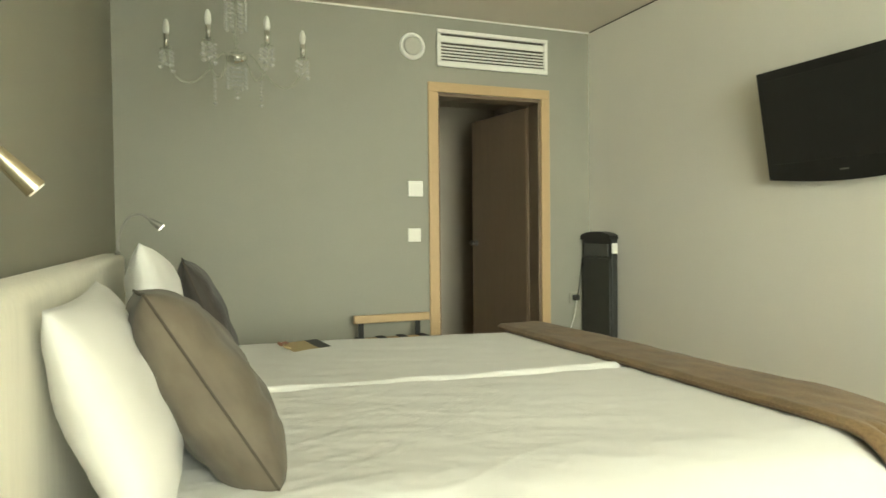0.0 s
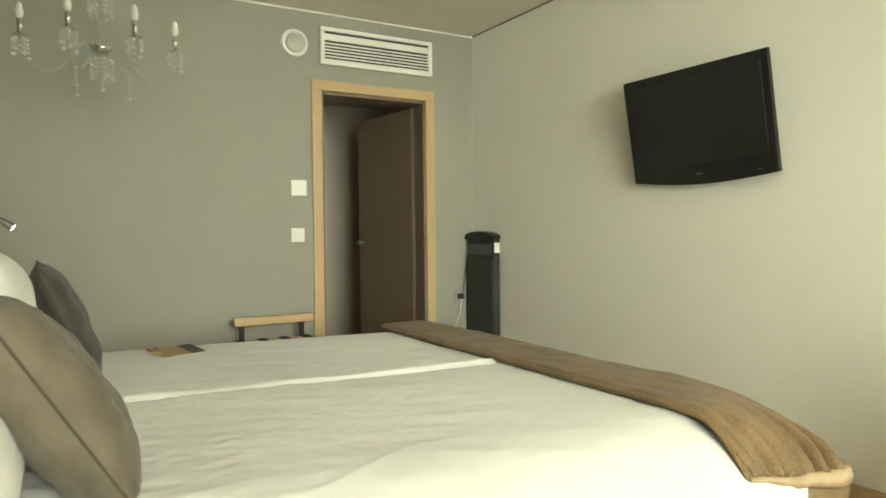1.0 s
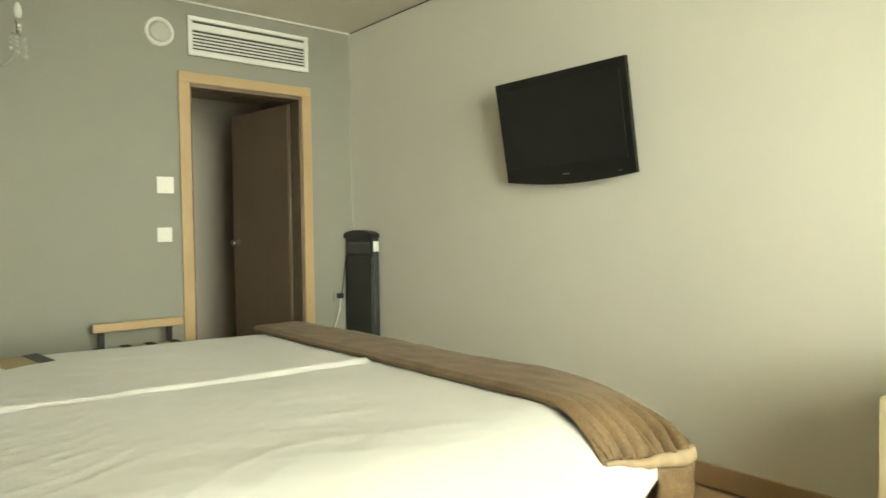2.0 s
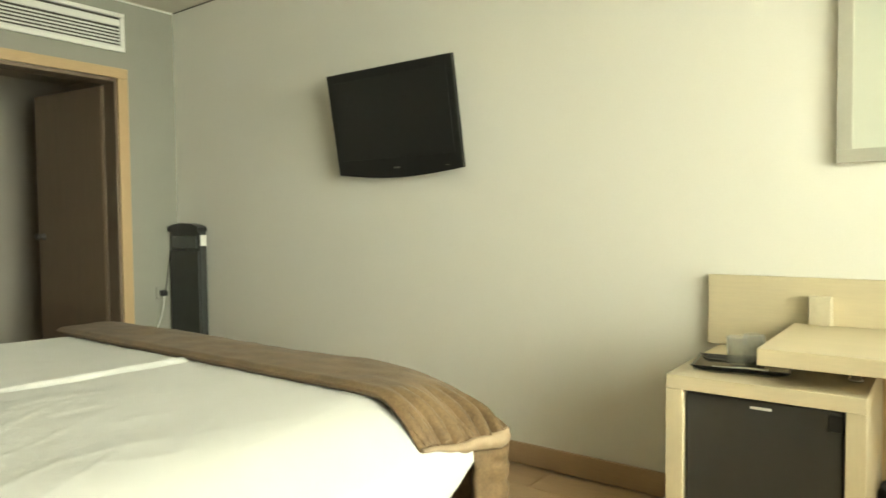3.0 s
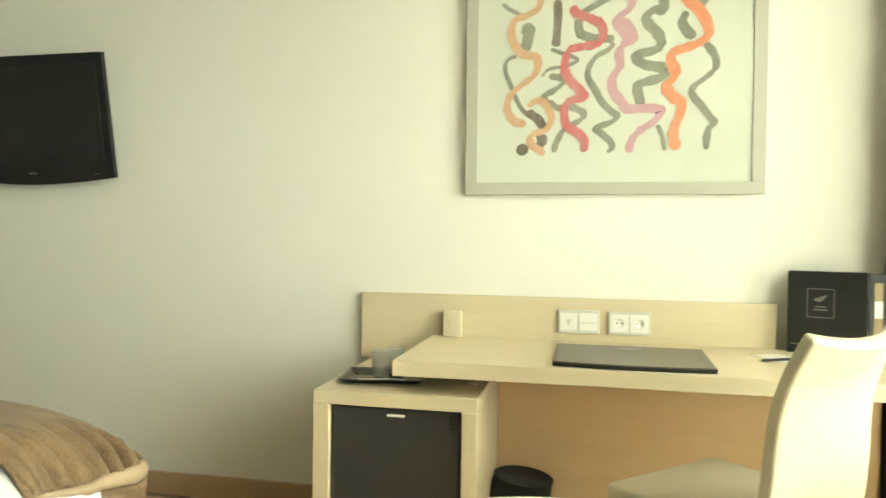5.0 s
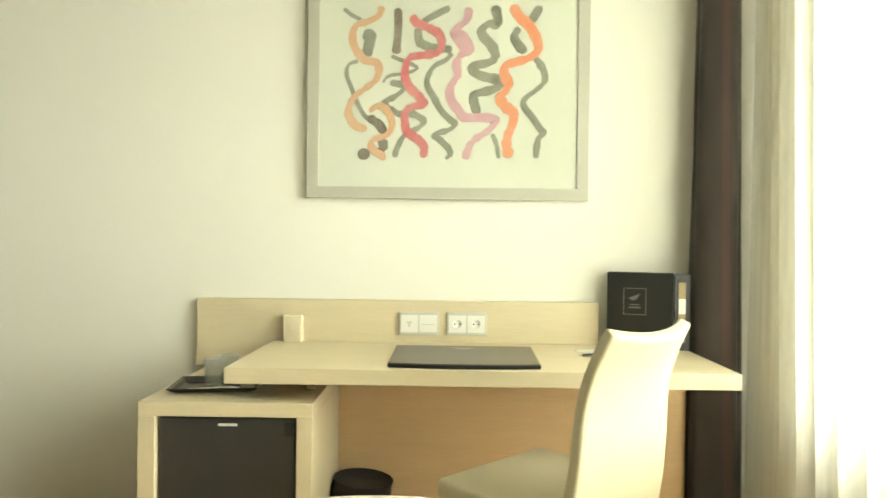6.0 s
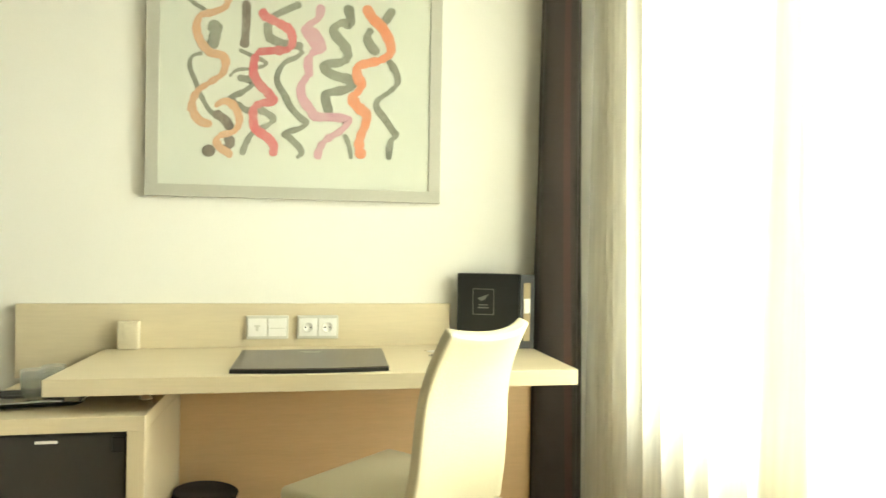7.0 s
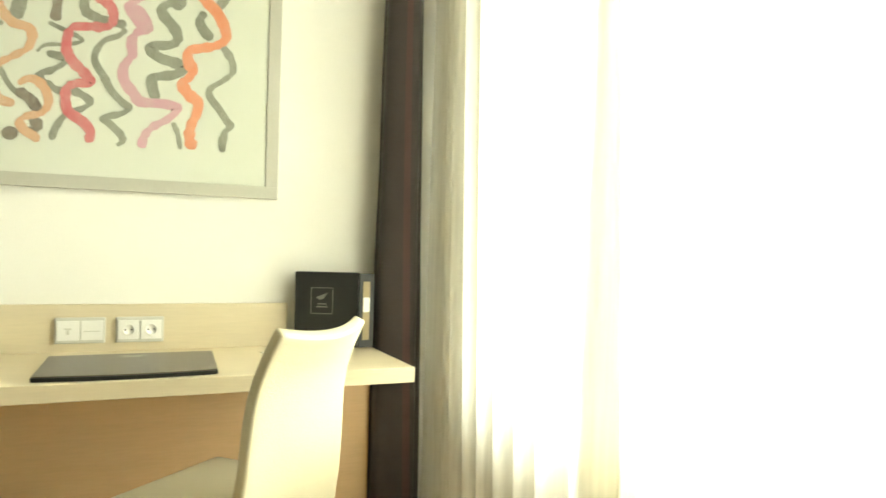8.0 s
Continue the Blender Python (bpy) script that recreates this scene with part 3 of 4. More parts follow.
def stroke(ink, width, *pts):
    """One brush stroke: points in millimetres from the sheet's upper left, its width swelling as a brush does."""
    layer[0] += 1
    line = curve_points([(0, -a / 892 - 0.017 + 65 / 892, 1.327 + (655 - b) / 892) for a, b in pts], 15)
    bm = bmesh.new()
    last = None
    for i, p in enumerate(line):
        d = (line[min(i + 1, len(line) - 1)] - line[max(i - 1, 0)]).normalized()
        side = Vector((0, -d.z, d.y))
        flat = abs(d.y + d.z) / 1.414
        r = width / 892 / 2 * (0.62 + 0.4 * flat + 0.30 * noise.noise((i * 0.16, layer[0], 0)))
        out = min((p - line[0]).length, (p - line[-1]).length) / max(r, 0.001)
        r *= math.sqrt(max(0.02, 1 - max(0.0, 1 - out) ** 2))
        x = X1 - 0.0205 - 0.00005 * layer[0] - 0.0000004 * i
        pair = [bm.verts.new((x, *(p + side * r * k * (1 + 0.16 * noise.noise((i * 0.45, 3 * layer[0], k * 9))))[1:])) for k in (-1, 1)]
        if last:
            bm.faces.new((last[0], last[1], pair[1], pair[0]))
        last = pair
    part("brush_stroke", bm, INK[ink], picture, ink + " painted stroke")


stroke("grey", 14, (143, 37), (170, 59), (204, 76))
stroke("grey", 47, (226, 106), (233, 148), (220, 201))
stroke("grey", 16, (194, 216), (162, 230), (155, 265), (173, 312), (192, 359), (221, 406), (259, 423))
stroke("umber", 31, (230, 407), (268, 433), (288, 467))
stroke("umber", 37, (280, 482), (281, 517), (247, 533))
stroke("umber", 53, (236, 525), (198, 545))
stroke("umber", 31, (329, 33), (330, 105), (324, 192))
stroke("grey", 14, (307, 198), (337, 210), (379, 226), (395, 241), (357, 257), (304, 265), (278, 289))
stroke("grey", 25, (304, 288), (356, 302), (324, 335), (286, 356), (298, 376), (336, 396), (381, 395), (420, 419), (401, 444), (360, 465), (335, 504), (321, 546))
stroke("grey", 31, (404, 87), (453, 58), (507, 30))
stroke("grey", 31, (399, 98), (401, 141), (420, 159), (459, 169), (516, 174))
stroke("grey", 23, (516, 186), (494, 210), (456, 231), (433, 270), (434, 303), (457, 340), (477, 378), (506, 410), (529, 429), (507, 449), (459, 466), (478, 484), (507, 512), (513, 532), (498, 549))
stroke("grey", 35, (661, 21), (672, 83), (643, 84), (616, 105), (624, 131), (651, 159), (664, 196), (639, 218), (586, 230), (606, 258), (649, 270), (694, 280), (659, 308), (596, 326), (592, 349), (606, 395))
stroke("grey", 16, (656, 460), (672, 498), (680, 545))
stroke("grey", 41, (818, 22), (795, 58), (787, 78))
stroke("grey", 33, (744, 95), (729, 127), (743, 158), (769, 180))
stroke("grey", 25, (800, 198), (829, 240), (833, 279), (806, 309), (767, 340), (766, 369), (792, 401), (816, 436), (832, 459), (814, 479), (807, 543))
stroke("peach", 29, (274, 27), (263, 60), (226, 81), (185, 96), (174, 140), (190, 184), (218, 213), (250, 219), (266, 238), (257, 280), (220, 310), (182, 340), (164, 379), (166, 407), (189, 439), (227, 449))
stroke("peach", 27, (234, 390), (258, 372), (283, 375), (306, 403), (312, 441), (293, 470), (259, 481), (241, 500), (254, 525), (279, 540), (281, 557))
stroke("red", 31, (385, 55), (389, 80), (435, 101), (470, 122), (480, 157), (465, 186), (417, 194), (373, 203), (357, 234), (357, 277), (377, 310), (404, 336), (421, 363), (385, 370), (359, 388), (357, 430), (367, 459), (406, 486), (425, 515), (418, 546))
stroke("pink", 33, (572, 27), (565, 72), (531, 101), (523, 120), (547, 146), (578, 176), (551, 188), (532, 222), (535, 261), (524, 280), (510, 310), (515, 348), (544, 386), (558, 405), (641, 406), (667, 419), (642, 451), (598, 481), (575, 511), (566, 550))
stroke("pink", 53, (539, 108), (551, 142), (578, 176))
stroke("orange", 37, (720, 19), (744, 58), (779, 90), (804, 134), (810, 172), (781, 199), (736, 214), (701, 227), (696, 257), (710, 291), (696, 319), (681, 335), (699, 365), (729, 390), (725, 429), (710, 468), (707, 507), (719, 542))

# ---- curtains ----
def curtain(name, x0, x1, y, waves, amp, seed, nz=26, nx=None, gather=None, rich=0.0, over=0.0):
    nx = nx or waves * 10

    def place(u, v):
        z = 0.02 + v * (H - 0.03)
        uu = gather(u, v) if gather else u
        a = amp * (1.1 - 0.35 * v) * (1 + rich * math.exp(-u / 0.12))
        ph = 2 * math.pi * waves * u + 2.4 * noise.noise((3 * u + seed, 0.7 * v, seed)) + 0.5 * math.sin(2 * math.pi * u * 2.3 + seed)
        return x0 + (x1 - x0) * uu + (0.35 + over * math.exp(-u / 0.35)) * a * math.cos(ph), y + a * math.sin(ph) * (0.8 + 0.5 * noise.noise((seed, 7 * u, 0))), z

    return grid(nx, nz, place)


dark = part("blackout_curtain", curtain("c", 2.99, 2.865, -1.515, 4, 0.112, 3.3), DARK_CURTAIN)
dark.data.materials.append(RED_CURTAIN)
for f in dark.data.polygons:
    f.material_index = 1 if (f.index // 26) % 10 == 4 else 0
dark.modifiers.new("thickness", "SOLIDIFY").thickness = 0.004
tagged(dark, "dark brown pleated blackout curtain drawn aside", "curtain")


def sheer_panel(x0, x1, y, waves, seed, gather, rich, hem, label):
    """One voile panel from edge to edge; its leading edge is turned over twice to a hem."""
    sheet = part("sheer_curtain", curtain("s", x0, x1, y, waves, 0.040, seed, 30, waves * 26, gather, rich, rich), SHEER)
    for k in (1, 2):
        band = bmesh.new()
        band.from_mesh(sheet.data)
        cut = [f for f in band.faces if abs(f.calc_center_median().x - hem) > 0.06]
        bmesh.ops.delete(band, geom=cut, context="FACES")
        bmesh.ops.translate(band, verts=band.verts, vec=(0, 0.003 * k, 0))
        part("side_hem", band, SHEER, sheet)
    return tagged(sheet, label, "curtain", "sheer curtains")


sheer_panel(2.89, 1.76, -1.685, 10, 1.7, lambda u, v: u ** (1.4 + 0.4 * v), 0.9, 1.82, "ivory sheer curtain bunched beside the dark curtain")
sheer_panel(1.88, -0.05, -1.735, 11, 4.2, lambda u, v: u, 0.0, 1.82, "ivory sheer curtain glowing before the window")
rail = block((X0 + 0.02, -1.75, H - 0.022), (X1 - 0.02, -1.48, H - 0.001), 0.002)
tagged(part("curtain_rail", rail, WHITE_PAINT), "white double curtain track under the ceiling", "curtain rail", kind="structure")

# ---- chair ----
chair_at = pose(2.27, -0.82, 0, 0, 0, 43.6)
chair = thing("desk_chair", chair_at, "cream leather desk chair pulled up at an angle", "chair")


def chair_back(u, v):
    """The bent back, seen in the chair's own frame: x forwards, y to its left."""
    z = 0.40 + v * 0.53
    y = 0.235 - 0.026 * v - u * (0.43 - 0.072 * v + 0.05 * (max(0, 0.35 - v) / 0.35) ** 1.5)
    x = -0.165 - 0.135 * v ** 1.2 - 0.018 * math.sin(2 * math.pi * v) - 0.03 * (1 - (2 * u - 1) ** 2) * v
    return x, y, z - 0.02 * (1 - (2 * u - 1) ** 2) * max(0, v - 0.8) / 0.2


back = part("backrest", grid(16, 24, chair_back), LEATHER, chair, local=True)
sol = back.modifiers.new("thickness", "SOLIDIFY")
sol.thickness, sol.offset = 0.034, 0
bev = back.modifiers.new("round", "BEVEL")
bev.width, bev.segments = 0.008, 3
seat = block((-0.17, -0.225, 0.409), (0.235, 0.235, 0.466), 0.016, 3)
part("seat", seat, LEATHER, chair, local=True)
for x, y in ((-0.19, -0.2), (-0.19, 0.2), (0.2, -0.2), (0.2, 0.2)):
    part("leg", block((x - 0.016, y - 0.016, 0), (x + 0.016, y + 0.016, 0.404), 0.003), LEATHER if x < 0 else CHROME, chair, local=True)

# ---- round table in the middle of the floor ----
TABLE_TOP = mat("pale table laminate", (0.72, 0.655, 0.55), 0.35, var=0.04, scale=3, bump=0.01, bscale=40, stretch=(5, 0.6, 5))
round_table = thing("round_table", pose(1.05, -0.42, 0), "round pale laminate table on a steel pedestal", "table")
part("tabletop", lathe([(0.335, 0.714), (0.352, 0.716), (0.359, 0.722), (0.36, 0.730), (0.359, 0.738), (0.354, 0.743), (0.345, 0.745), (0.02, 0.745)], 96, (1.05, -0.42, 0)), TABLE_TOP, round_table)
part("column", lathe([(0.03, 0.021), (0.03, 0.69), (0.09, 0.70), (0.09, 0.7135)], 28, (1.05, -0.42, 0)), STEEL, round_table, "steel column")
part("base_plate", lathe([(0.2, 0.001), (0.2, 0.008), (0.19, 0.012), (0.045, 0.0205)], 48, (1.05, -0.42, 0)), STEEL, round_table, "round steel foot")

# ---- fittings on the grey wall ----
def plate(name, x, z, size, label, category):
    sw = thing(name, pose(x, Y1, z - size / 2), label, category, "switches by the door")
    part("frame", block((x - size / 2, Y1 - 0.010, z - size / 2), (x + size / 2, Y1 - 0.0005, z + size / 2), 0.003), WHITE_PAINT, sw)
    r = size * 0.34
    part("rocker", block((x - r, Y1 - 0.014, z - r), (x + r, Y1 - 0.0105, z + r), 0.0015), WHITE_PAINT, sw)
    return sw


plate("light_switch", 1.675, 1.409, 0.102, "white square light switch beside the doorway", "switch")
plate("light_switch", 1.664, 1.105, 0.088, "small white square switch beside the doorway", "switch")

VX0, VX1, VZ0, VZ1 = 1.832, 2.666, 2.222, 2.466
vent = thing("wall_vent", pose((VX0 + VX1) / 2, Y1, VZ0), "white slatted air grille above the doorway", "vent")
# no duct is built: a dark plate gives the shade between the slats
part("backing", block((VX0 + 0.01, Y1 - 0.004, VZ0 + 0.01), (VX1 - 0.01, Y1 - 0.0005, VZ1 - 0.01)), GAP_SHADE, vent, "dark plate for the shade behind the slats")
for z0, z1 in ((VZ0, VZ0 + 0.028), (VZ1 - 0.026, VZ1)):
    part("frame", block((VX0, Y1 - 0.024, z0), (VX1, Y1 - 0.0045, z1), 0.003), WHITE_PAINT, vent)
for x0, x1 in ((VX0, VX0 + 0.028), (VX1 - 0.028, VX1)):
    part("frame", block((x0, Y1 - 0.0235, VZ0 + 0.0285), (x1, Y1 - 0.0045, VZ1 - 0.0265), 0.003), WHITE_PAINT, vent)
part("slat", block((VX0 + 0.029, Y1 - 0.018, 2.382), (VX1 - 0.029, Y1 - 0.006, 2.424), 0.002), WHITE_PAINT, vent, "broad top slat")
for k in range(6):
    z = 2.256 + 0.0212 * k
    b = block((VX0 + 0.029, -0.007, -0.0045), (VX1 - 0.029, 0.007, 0.0045), 0.001)
    b.transform(pose(0, Y1 - 0.0125, z, 25))
    part("slat", b, WHITE_PAINT, vent)

rvent = thing("round_vent", pose(1.672, Y1, 2.25), "round white air valve on the grey wall", "vent")
ring = lathe([(0.088, 0), (0.088, 0.006), (0.082, 0.016), (0.070, 0.018), (0.066, 0.010), (0.066, 0.0015)], 40)
ring.transform(pose(1.664, Y1 - 0.0005, 2.338, 90))
part("rim", ring, WHITE_PAINT, rvent)
disc = lathe([(0.060, 0.004), (0.060, 0.012), (0.045, 0.017), (0.01, 0.019)], 40)
disc.transform(pose(1.664, Y1 - 0.0005, 2.338, 90))
part("disc", disc, mat("valve enamel", (0.52, 0.51, 0.45), 0.5), rvent, "slightly darker centre disc")

# trouser press in the corner, with its plug
QX, QY0, QY1, QZ = 2.938, 3.665, 4.012, 1.104
press = thing("trouser_press", pose((QX + X1) / 2, (QY0 + QY1) / 2, 0), "dark grey trouser press standing in the corner", "trouser press")
part("body", block((QX + 0.012, QY0, 0.05), (X1 - 0.018, QY1, QZ - 0.02), 0.008), PRESS_GREY, press)
part("front_panel", block((QX, QY0 + 0.008, 0.06), (QX + 0.0115, QY1 - 0.008, 0.93), 0.004), PRESS_GREY, press)
part("control_panel", block((QX + 0.001, QY0 + 0.03, 0.945), (QX + 0.0115, QY1 - 0.03, 1.03), 0.004), mat("smoked panel", (0.07, 0.075, 0.07), 0.25), press, "smoky upper panel")
cap = bmesh.new()
n = 16
for xx in (QX - 0.006, X1 - 0.018):
    for k in range(n + 1):
        f = k / n
        cap.verts.new((xx, QY0 - 0.004 + (QY1 - QY0 + 0.008) * f, QZ - 0.018 + 0.030 * math.sin(math.pi * f) ** 0.6))
    for k in range(n, -1, -1):
        cap.verts.new((xx, QY0 - 0.004 + (QY1 - QY0 + 0.008) * k / n, QZ - 0.045))
cap.verts.ensure_lookup_table()
c = 2 * (n + 1)
cap.faces.new(cap.verts[:c]), cap.faces.new(cap.verts[c:][::-1])
for k in range(c):
    cap.faces.new((cap.verts[k], cap.verts[(k + 1) % c], cap.verts[c + (k + 1) % c], cap.verts[c + k]))
bmesh.ops.recalc_face_normals(cap, faces=cap.faces)
part("top_cap", cap, BLACK_PLASTIC, press, "rounded black top")
part("label", block((QX + 0.014, QY0 - 0.0035, 0.965), (X1 - 0.022, QY0 - 0.0005, 1.035)), PAPER, press, "white sticker")
for y in (QY0 + 0.05, QY1 - 0.05):
    part("foot", block((QX + 0.01, y - 0.02, 0), (X1 - 0.02, y + 0.02, 0.049), 0.004), BLACK_PLASTIC, press)
part("cord", tube(curve_points([(QX + 0.03, QY1 + 0.004, 0.95), (2.93, 4.0, 0.86), (2.90, 3.985, 0.72), (2.885, 3.985, 0.655)]), 0.0035, 8), BLACK_PLASTIC, press)
part("cord", tube(curve_points([(2.88, 3.985, 0.63), (2.865, 3.99, 0.52), (2.83, 4.005, 0.38), (2.82, 4.0, 0.2), (2.85, 3.98, 0.012)]), 0.0035, 8), WHITE_PAINT, press, "pale flex")
wsock = thing("wall_socket", pose(2.882, Y1, 0.60), "socket with a black plug on the grey wall", "socket")
part("frame", block((2.842, Y1 - 0.01, 0.60), (2.922, Y1 - 0.0005, 0.68), 0.003), GREY_WALL, wsock)
part("plug", block((2.862, Y1 - 0.055, 0.622), (2.902, Y1 - 0.0105, 0.662), 0.008, 3), BLACK_PLASTIC, wsock, "black plug")

# ---- luggage rack by the doorway ----
rack = thing("luggage_rack", pose(1.45, 3.7, 0), "folding oak luggage rack with black webbing straps", "luggage rack")
RX0, RX1 = 1.218, 1.715
part("back_rail", block((RX0, 3.885, 0.560), (RX1, 3.912, 0.610), 0.006, 3), OAK_FLAT, rack)
for x in (1.262, 1.634):
    part("back_post", block((x - 0.016, 3.888, 0.47), (x + 0.016, 3.908, 0.559), 0.003), BLACK_PLASTIC, rack, "black upright")
for y in (3.50, 3.88):
    part("seat_rail", block((RX0 + 0.02, y, 0.428), (RX1 - 0.02, y + 0.036, 0.468), 0.006, 3), OAK_FLAT, rack)
for k in range(4):
    x = 1.25 + 0.135 * k
    part("strap", block((x - 0.024, 3.495, 0.4685), (x + 0.024, 3.925, 0.474), 0.001), DARK_STRAP, rack, "black webbing")
for x in (RX0 + 0.05, RX1 - 0.08):
    for ya, yb in ((3.52, 3.86), (3.88, 3.54)):
        leg = tube([(x + (0.0 if ya < 3.6 else 0.03), ya, 0.427), (x + (0.0 if ya < 3.6 else 0.03), yb, 0.012)], 0.013, 8)
        part("leg", leg, OAK_TRIM, rack)

# ---- bedside reading lamps ----
def reading_lamp(base, ctrl, metal, lit, label, r=0.0055, length=0.085):
    lamp = thing("reading_lamp", pose(*base), label, "lamp", "reading lamps")
    line = curve_points(ctrl, 8)
    part("base", lathe([(0.012, 0), (0.012, 0.008), (0.007, 0.014)], 20, (base[0], base[1], base[2])), metal, lamp)
    part("gooseneck", tube(line, r, 10), metal, lamp)
    d = (line[-1] - line[-3]).normalized()
    tip = line[-1]
    head = part("lamp_head", tube([tip - d * 0.005, tip + d * 0.012, tip + d * length], r * 1.55, 16, None, r * 3.1), metal, lamp)
    face = tube([tip + d * (length + 0.0005), tip + d * (length + 0.0025)], r * 2.5, 16)
    part("lens", face, lit, head)
    return lamp


GLOW = bpy.data.materials.new("lit diode")
GLOW.use_nodes = True
GLOW.node_tree.nodes["Principled BSDF"].inputs["Emission Color"].default_value = (1, 0.95, 0.85, 1)
GLOW.node_tree.nodes["Principled BSDF"].inputs["Emission Strength"].default_value = 8
reading_lamp((-0.088, 0.98, 1.044), [(-0.088, 0.98, 1.05), (-0.09, 0.98, 1.16), (-0.09, 0.985, 1.25), (-0.07, 0.99, 1.275), (-0.045, 0.995, 1.252)], BRASS, WHITE_PAINT, "champagne metal gooseneck reading lamp on the headboard")
reading_lamp((-0.01, 2.8, 1.044), [(-0.01, 2.8, 1.05), (-0.005, 2.8, 1.12), (0.03, 2.8, 1.188), (0.075, 2.8, 1.205), (0.112, 2.8, 1.182)], STEEL, GLOW, "slim chrome gooseneck lamp with a lit tip", 0.0052, 0.05)

# ---- chandelier ----
CX, CY = 0.505, 3.36
chandelier = thing("chandelier", pose(CX, CY, H), "clear glass chandelier with candle bulbs and crystal drops", "chandelier")
part("ceiling_cup", lathe([(0.055, 0), (0.05, -0.02), (0.02, -0.035)][::-1], 24, (CX, CY, H)), CHROME, chandelier)
part("rod", tube([(CX, CY, H - 0.03), (CX, CY, 2.30)], 0.005, 8), CHROME, chandelier)
part("glass_column", lathe([(0.006, 1.98), (0.014, 2.03), (0.006, 2.06), (0.018, 2.10), (0.007, 2.15), (0.014, 2.20), (0.006, 2.30)], 20, (CX, CY, 0)), CRYSTAL, chandelier, "turned clear glass stem")
part("bowl", lathe([(0.006, 1.965), (0.03, 1.968), (0.048, 1.985), (0.055, 2.005), (0.05, 2.008), (0.012, 1.99)], 24, (CX, CY, 0)), CHROME, chandelier, "chrome centre bowl")
part("top_crown", lathe([(0.045, 2.288), (0.05, 2.292), (0.02, 2.30), (0.008, 2.305)], 24, (CX, CY, 0)), CRYSTAL, chandelier, "glass crown dish")


def strand(at, count, size, name, parent, last=1.6):
    """A string of cut beads that hangs down, with a longer drop at its end."""
    z, line = 0.0, [(0.0008, 0.0)]
    for k in range(count):
        r, p = (size * last * 0.85, size * 3.4) if k == count - 1 and last > 1 else (size, size * 2.0)
        line += [(0.0009, z - 0.22 * p), (r, z - 0.45 * p), (r * 0.92, z - 0.62 * p), (0.0009, z - 0.88 * p)]
        z -= p
        line.append((0.0008, z))
    return part(name, lathe(line[::-1], 6, at), BEAD, parent, soft=False)


for k in range(8):
    a = 2 * math.pi * k / 8 + 0.2
    strand((CX + 0.05 * math.cos(a), CY + 0.05 * math.sin(a), 2.288), 7, 0.011, "crystal_strand", chandelier, 1.0)
    strand((CX + 0.046 * math.cos(a), CY + 0.046 * math.sin(a), 1.955), 5, 0.011, "crystal_strand", chandelier, 1.0)
strand((CX, CY, 1.962), 8, 0.010, "crystal_strand", chandelier, 1.8)
BULB = mat("frosted bulb", (0.62, 0.62, 0.57), 0.3, var=0.02)
for deg, far in ((355, 0.325), (180, 0.325), (236, 0.255), (301, 0.24)):
    ca, sa = math.cos(radians(deg)), math.sin(radians(deg))
    at = lambda r, z: (CX + r * ca * far / 0.325, CY + r * sa * far / 0.325, z)
    arm = part("arm", tube(curve_points([at(0.02, 2.0), at(0.07, 2.02), at(0.12, 1.95), at(0.19, 1.875), at(0.26, 1.87), at(0.31, 1.93), at(0.325, 2.005)], 7), 0.0065, 10), CRYSTAL, chandelier, "bent clear glass arm")
    c = at(0.325, -0.03)
    part("drip_pan", lathe([(0.010, 2.036), (0.028, 2.046), (0.030, 2.050), (0.012, 2.048)], 20, c), CRYSTAL, arm)
    part("candle_sleeve", lathe([(0.0125, 2.0505), (0.0125, 2.118), (0.010, 2.121)], 14, c), CHROME, arm)
    part("bulb", lathe([(0.010, 2.1215), (0.0155, 2.14), (0.015, 2.158), (0.011, 2.180), (0.004, 2.192)], 14, c), BULB, arm, "frosted candle bulb")
    for j in range(5):
        b = 2 * math.pi * j / 5 + deg
        strand((c[0] + 0.029 * math.cos(b), c[1] + 0.029 * math.sin(b), 2.010), 3 + j % 3, 0.0095, "crystal_drop", arm, 1.6)
    if 200 < deg < 320:
        strand(at(0.26, 1.865), 7, 0.009, "crystal_drop", arm, 1.6)

# ---- on the bed ----
card = thing("welcome_card", pose(0.70, 2.76, bed_top(0.7)), "tan card with a dark end lying on the duvet", "card")
lie = pose(0.715, 2.735, bed_top(0.7) + 0.017, 0, 1.5, 30) @ pose(0, 0, 0, 13, 0, 0)
for name, x0, x1, m in (("card_body", -0.10, 0.035, TAN), ("dark_end", 0.0355, 0.105, PRESS_GREY)):
    b = block((x0, -0.05, -0.002), (x1, 0.05, 0.001), 0.0005)
    b.transform(lie)
    part(name, b, m, card)
for k, (dx, dy, col) in enumerate(((-0.115, 0.025, (0.24, 0.10, 0.06)), (-0.112, -0.02, (0.34, 0.25, 0.12)), (-0.085, 0.03, (0.22, 0.11, 0.07)))):
    sweet = lathe([(0.002, -0.014), (0.007, -0.012), (0.003, -0.008), (0.007, -0.004), (0.008, 0.003), (0.003, 0.008), (0.007, 0.012), (0.002, 0.014)], 10)
    sweet.transform(lie @ pose(dx, dy, 0.010, 90, 0, 35 * k))
    tagged(part("wrapped_sweet", sweet, mat("sweet wrapper", col, 0.3)), "small wrapped sweet lying beside the card", "sweet", "wrapped sweets")

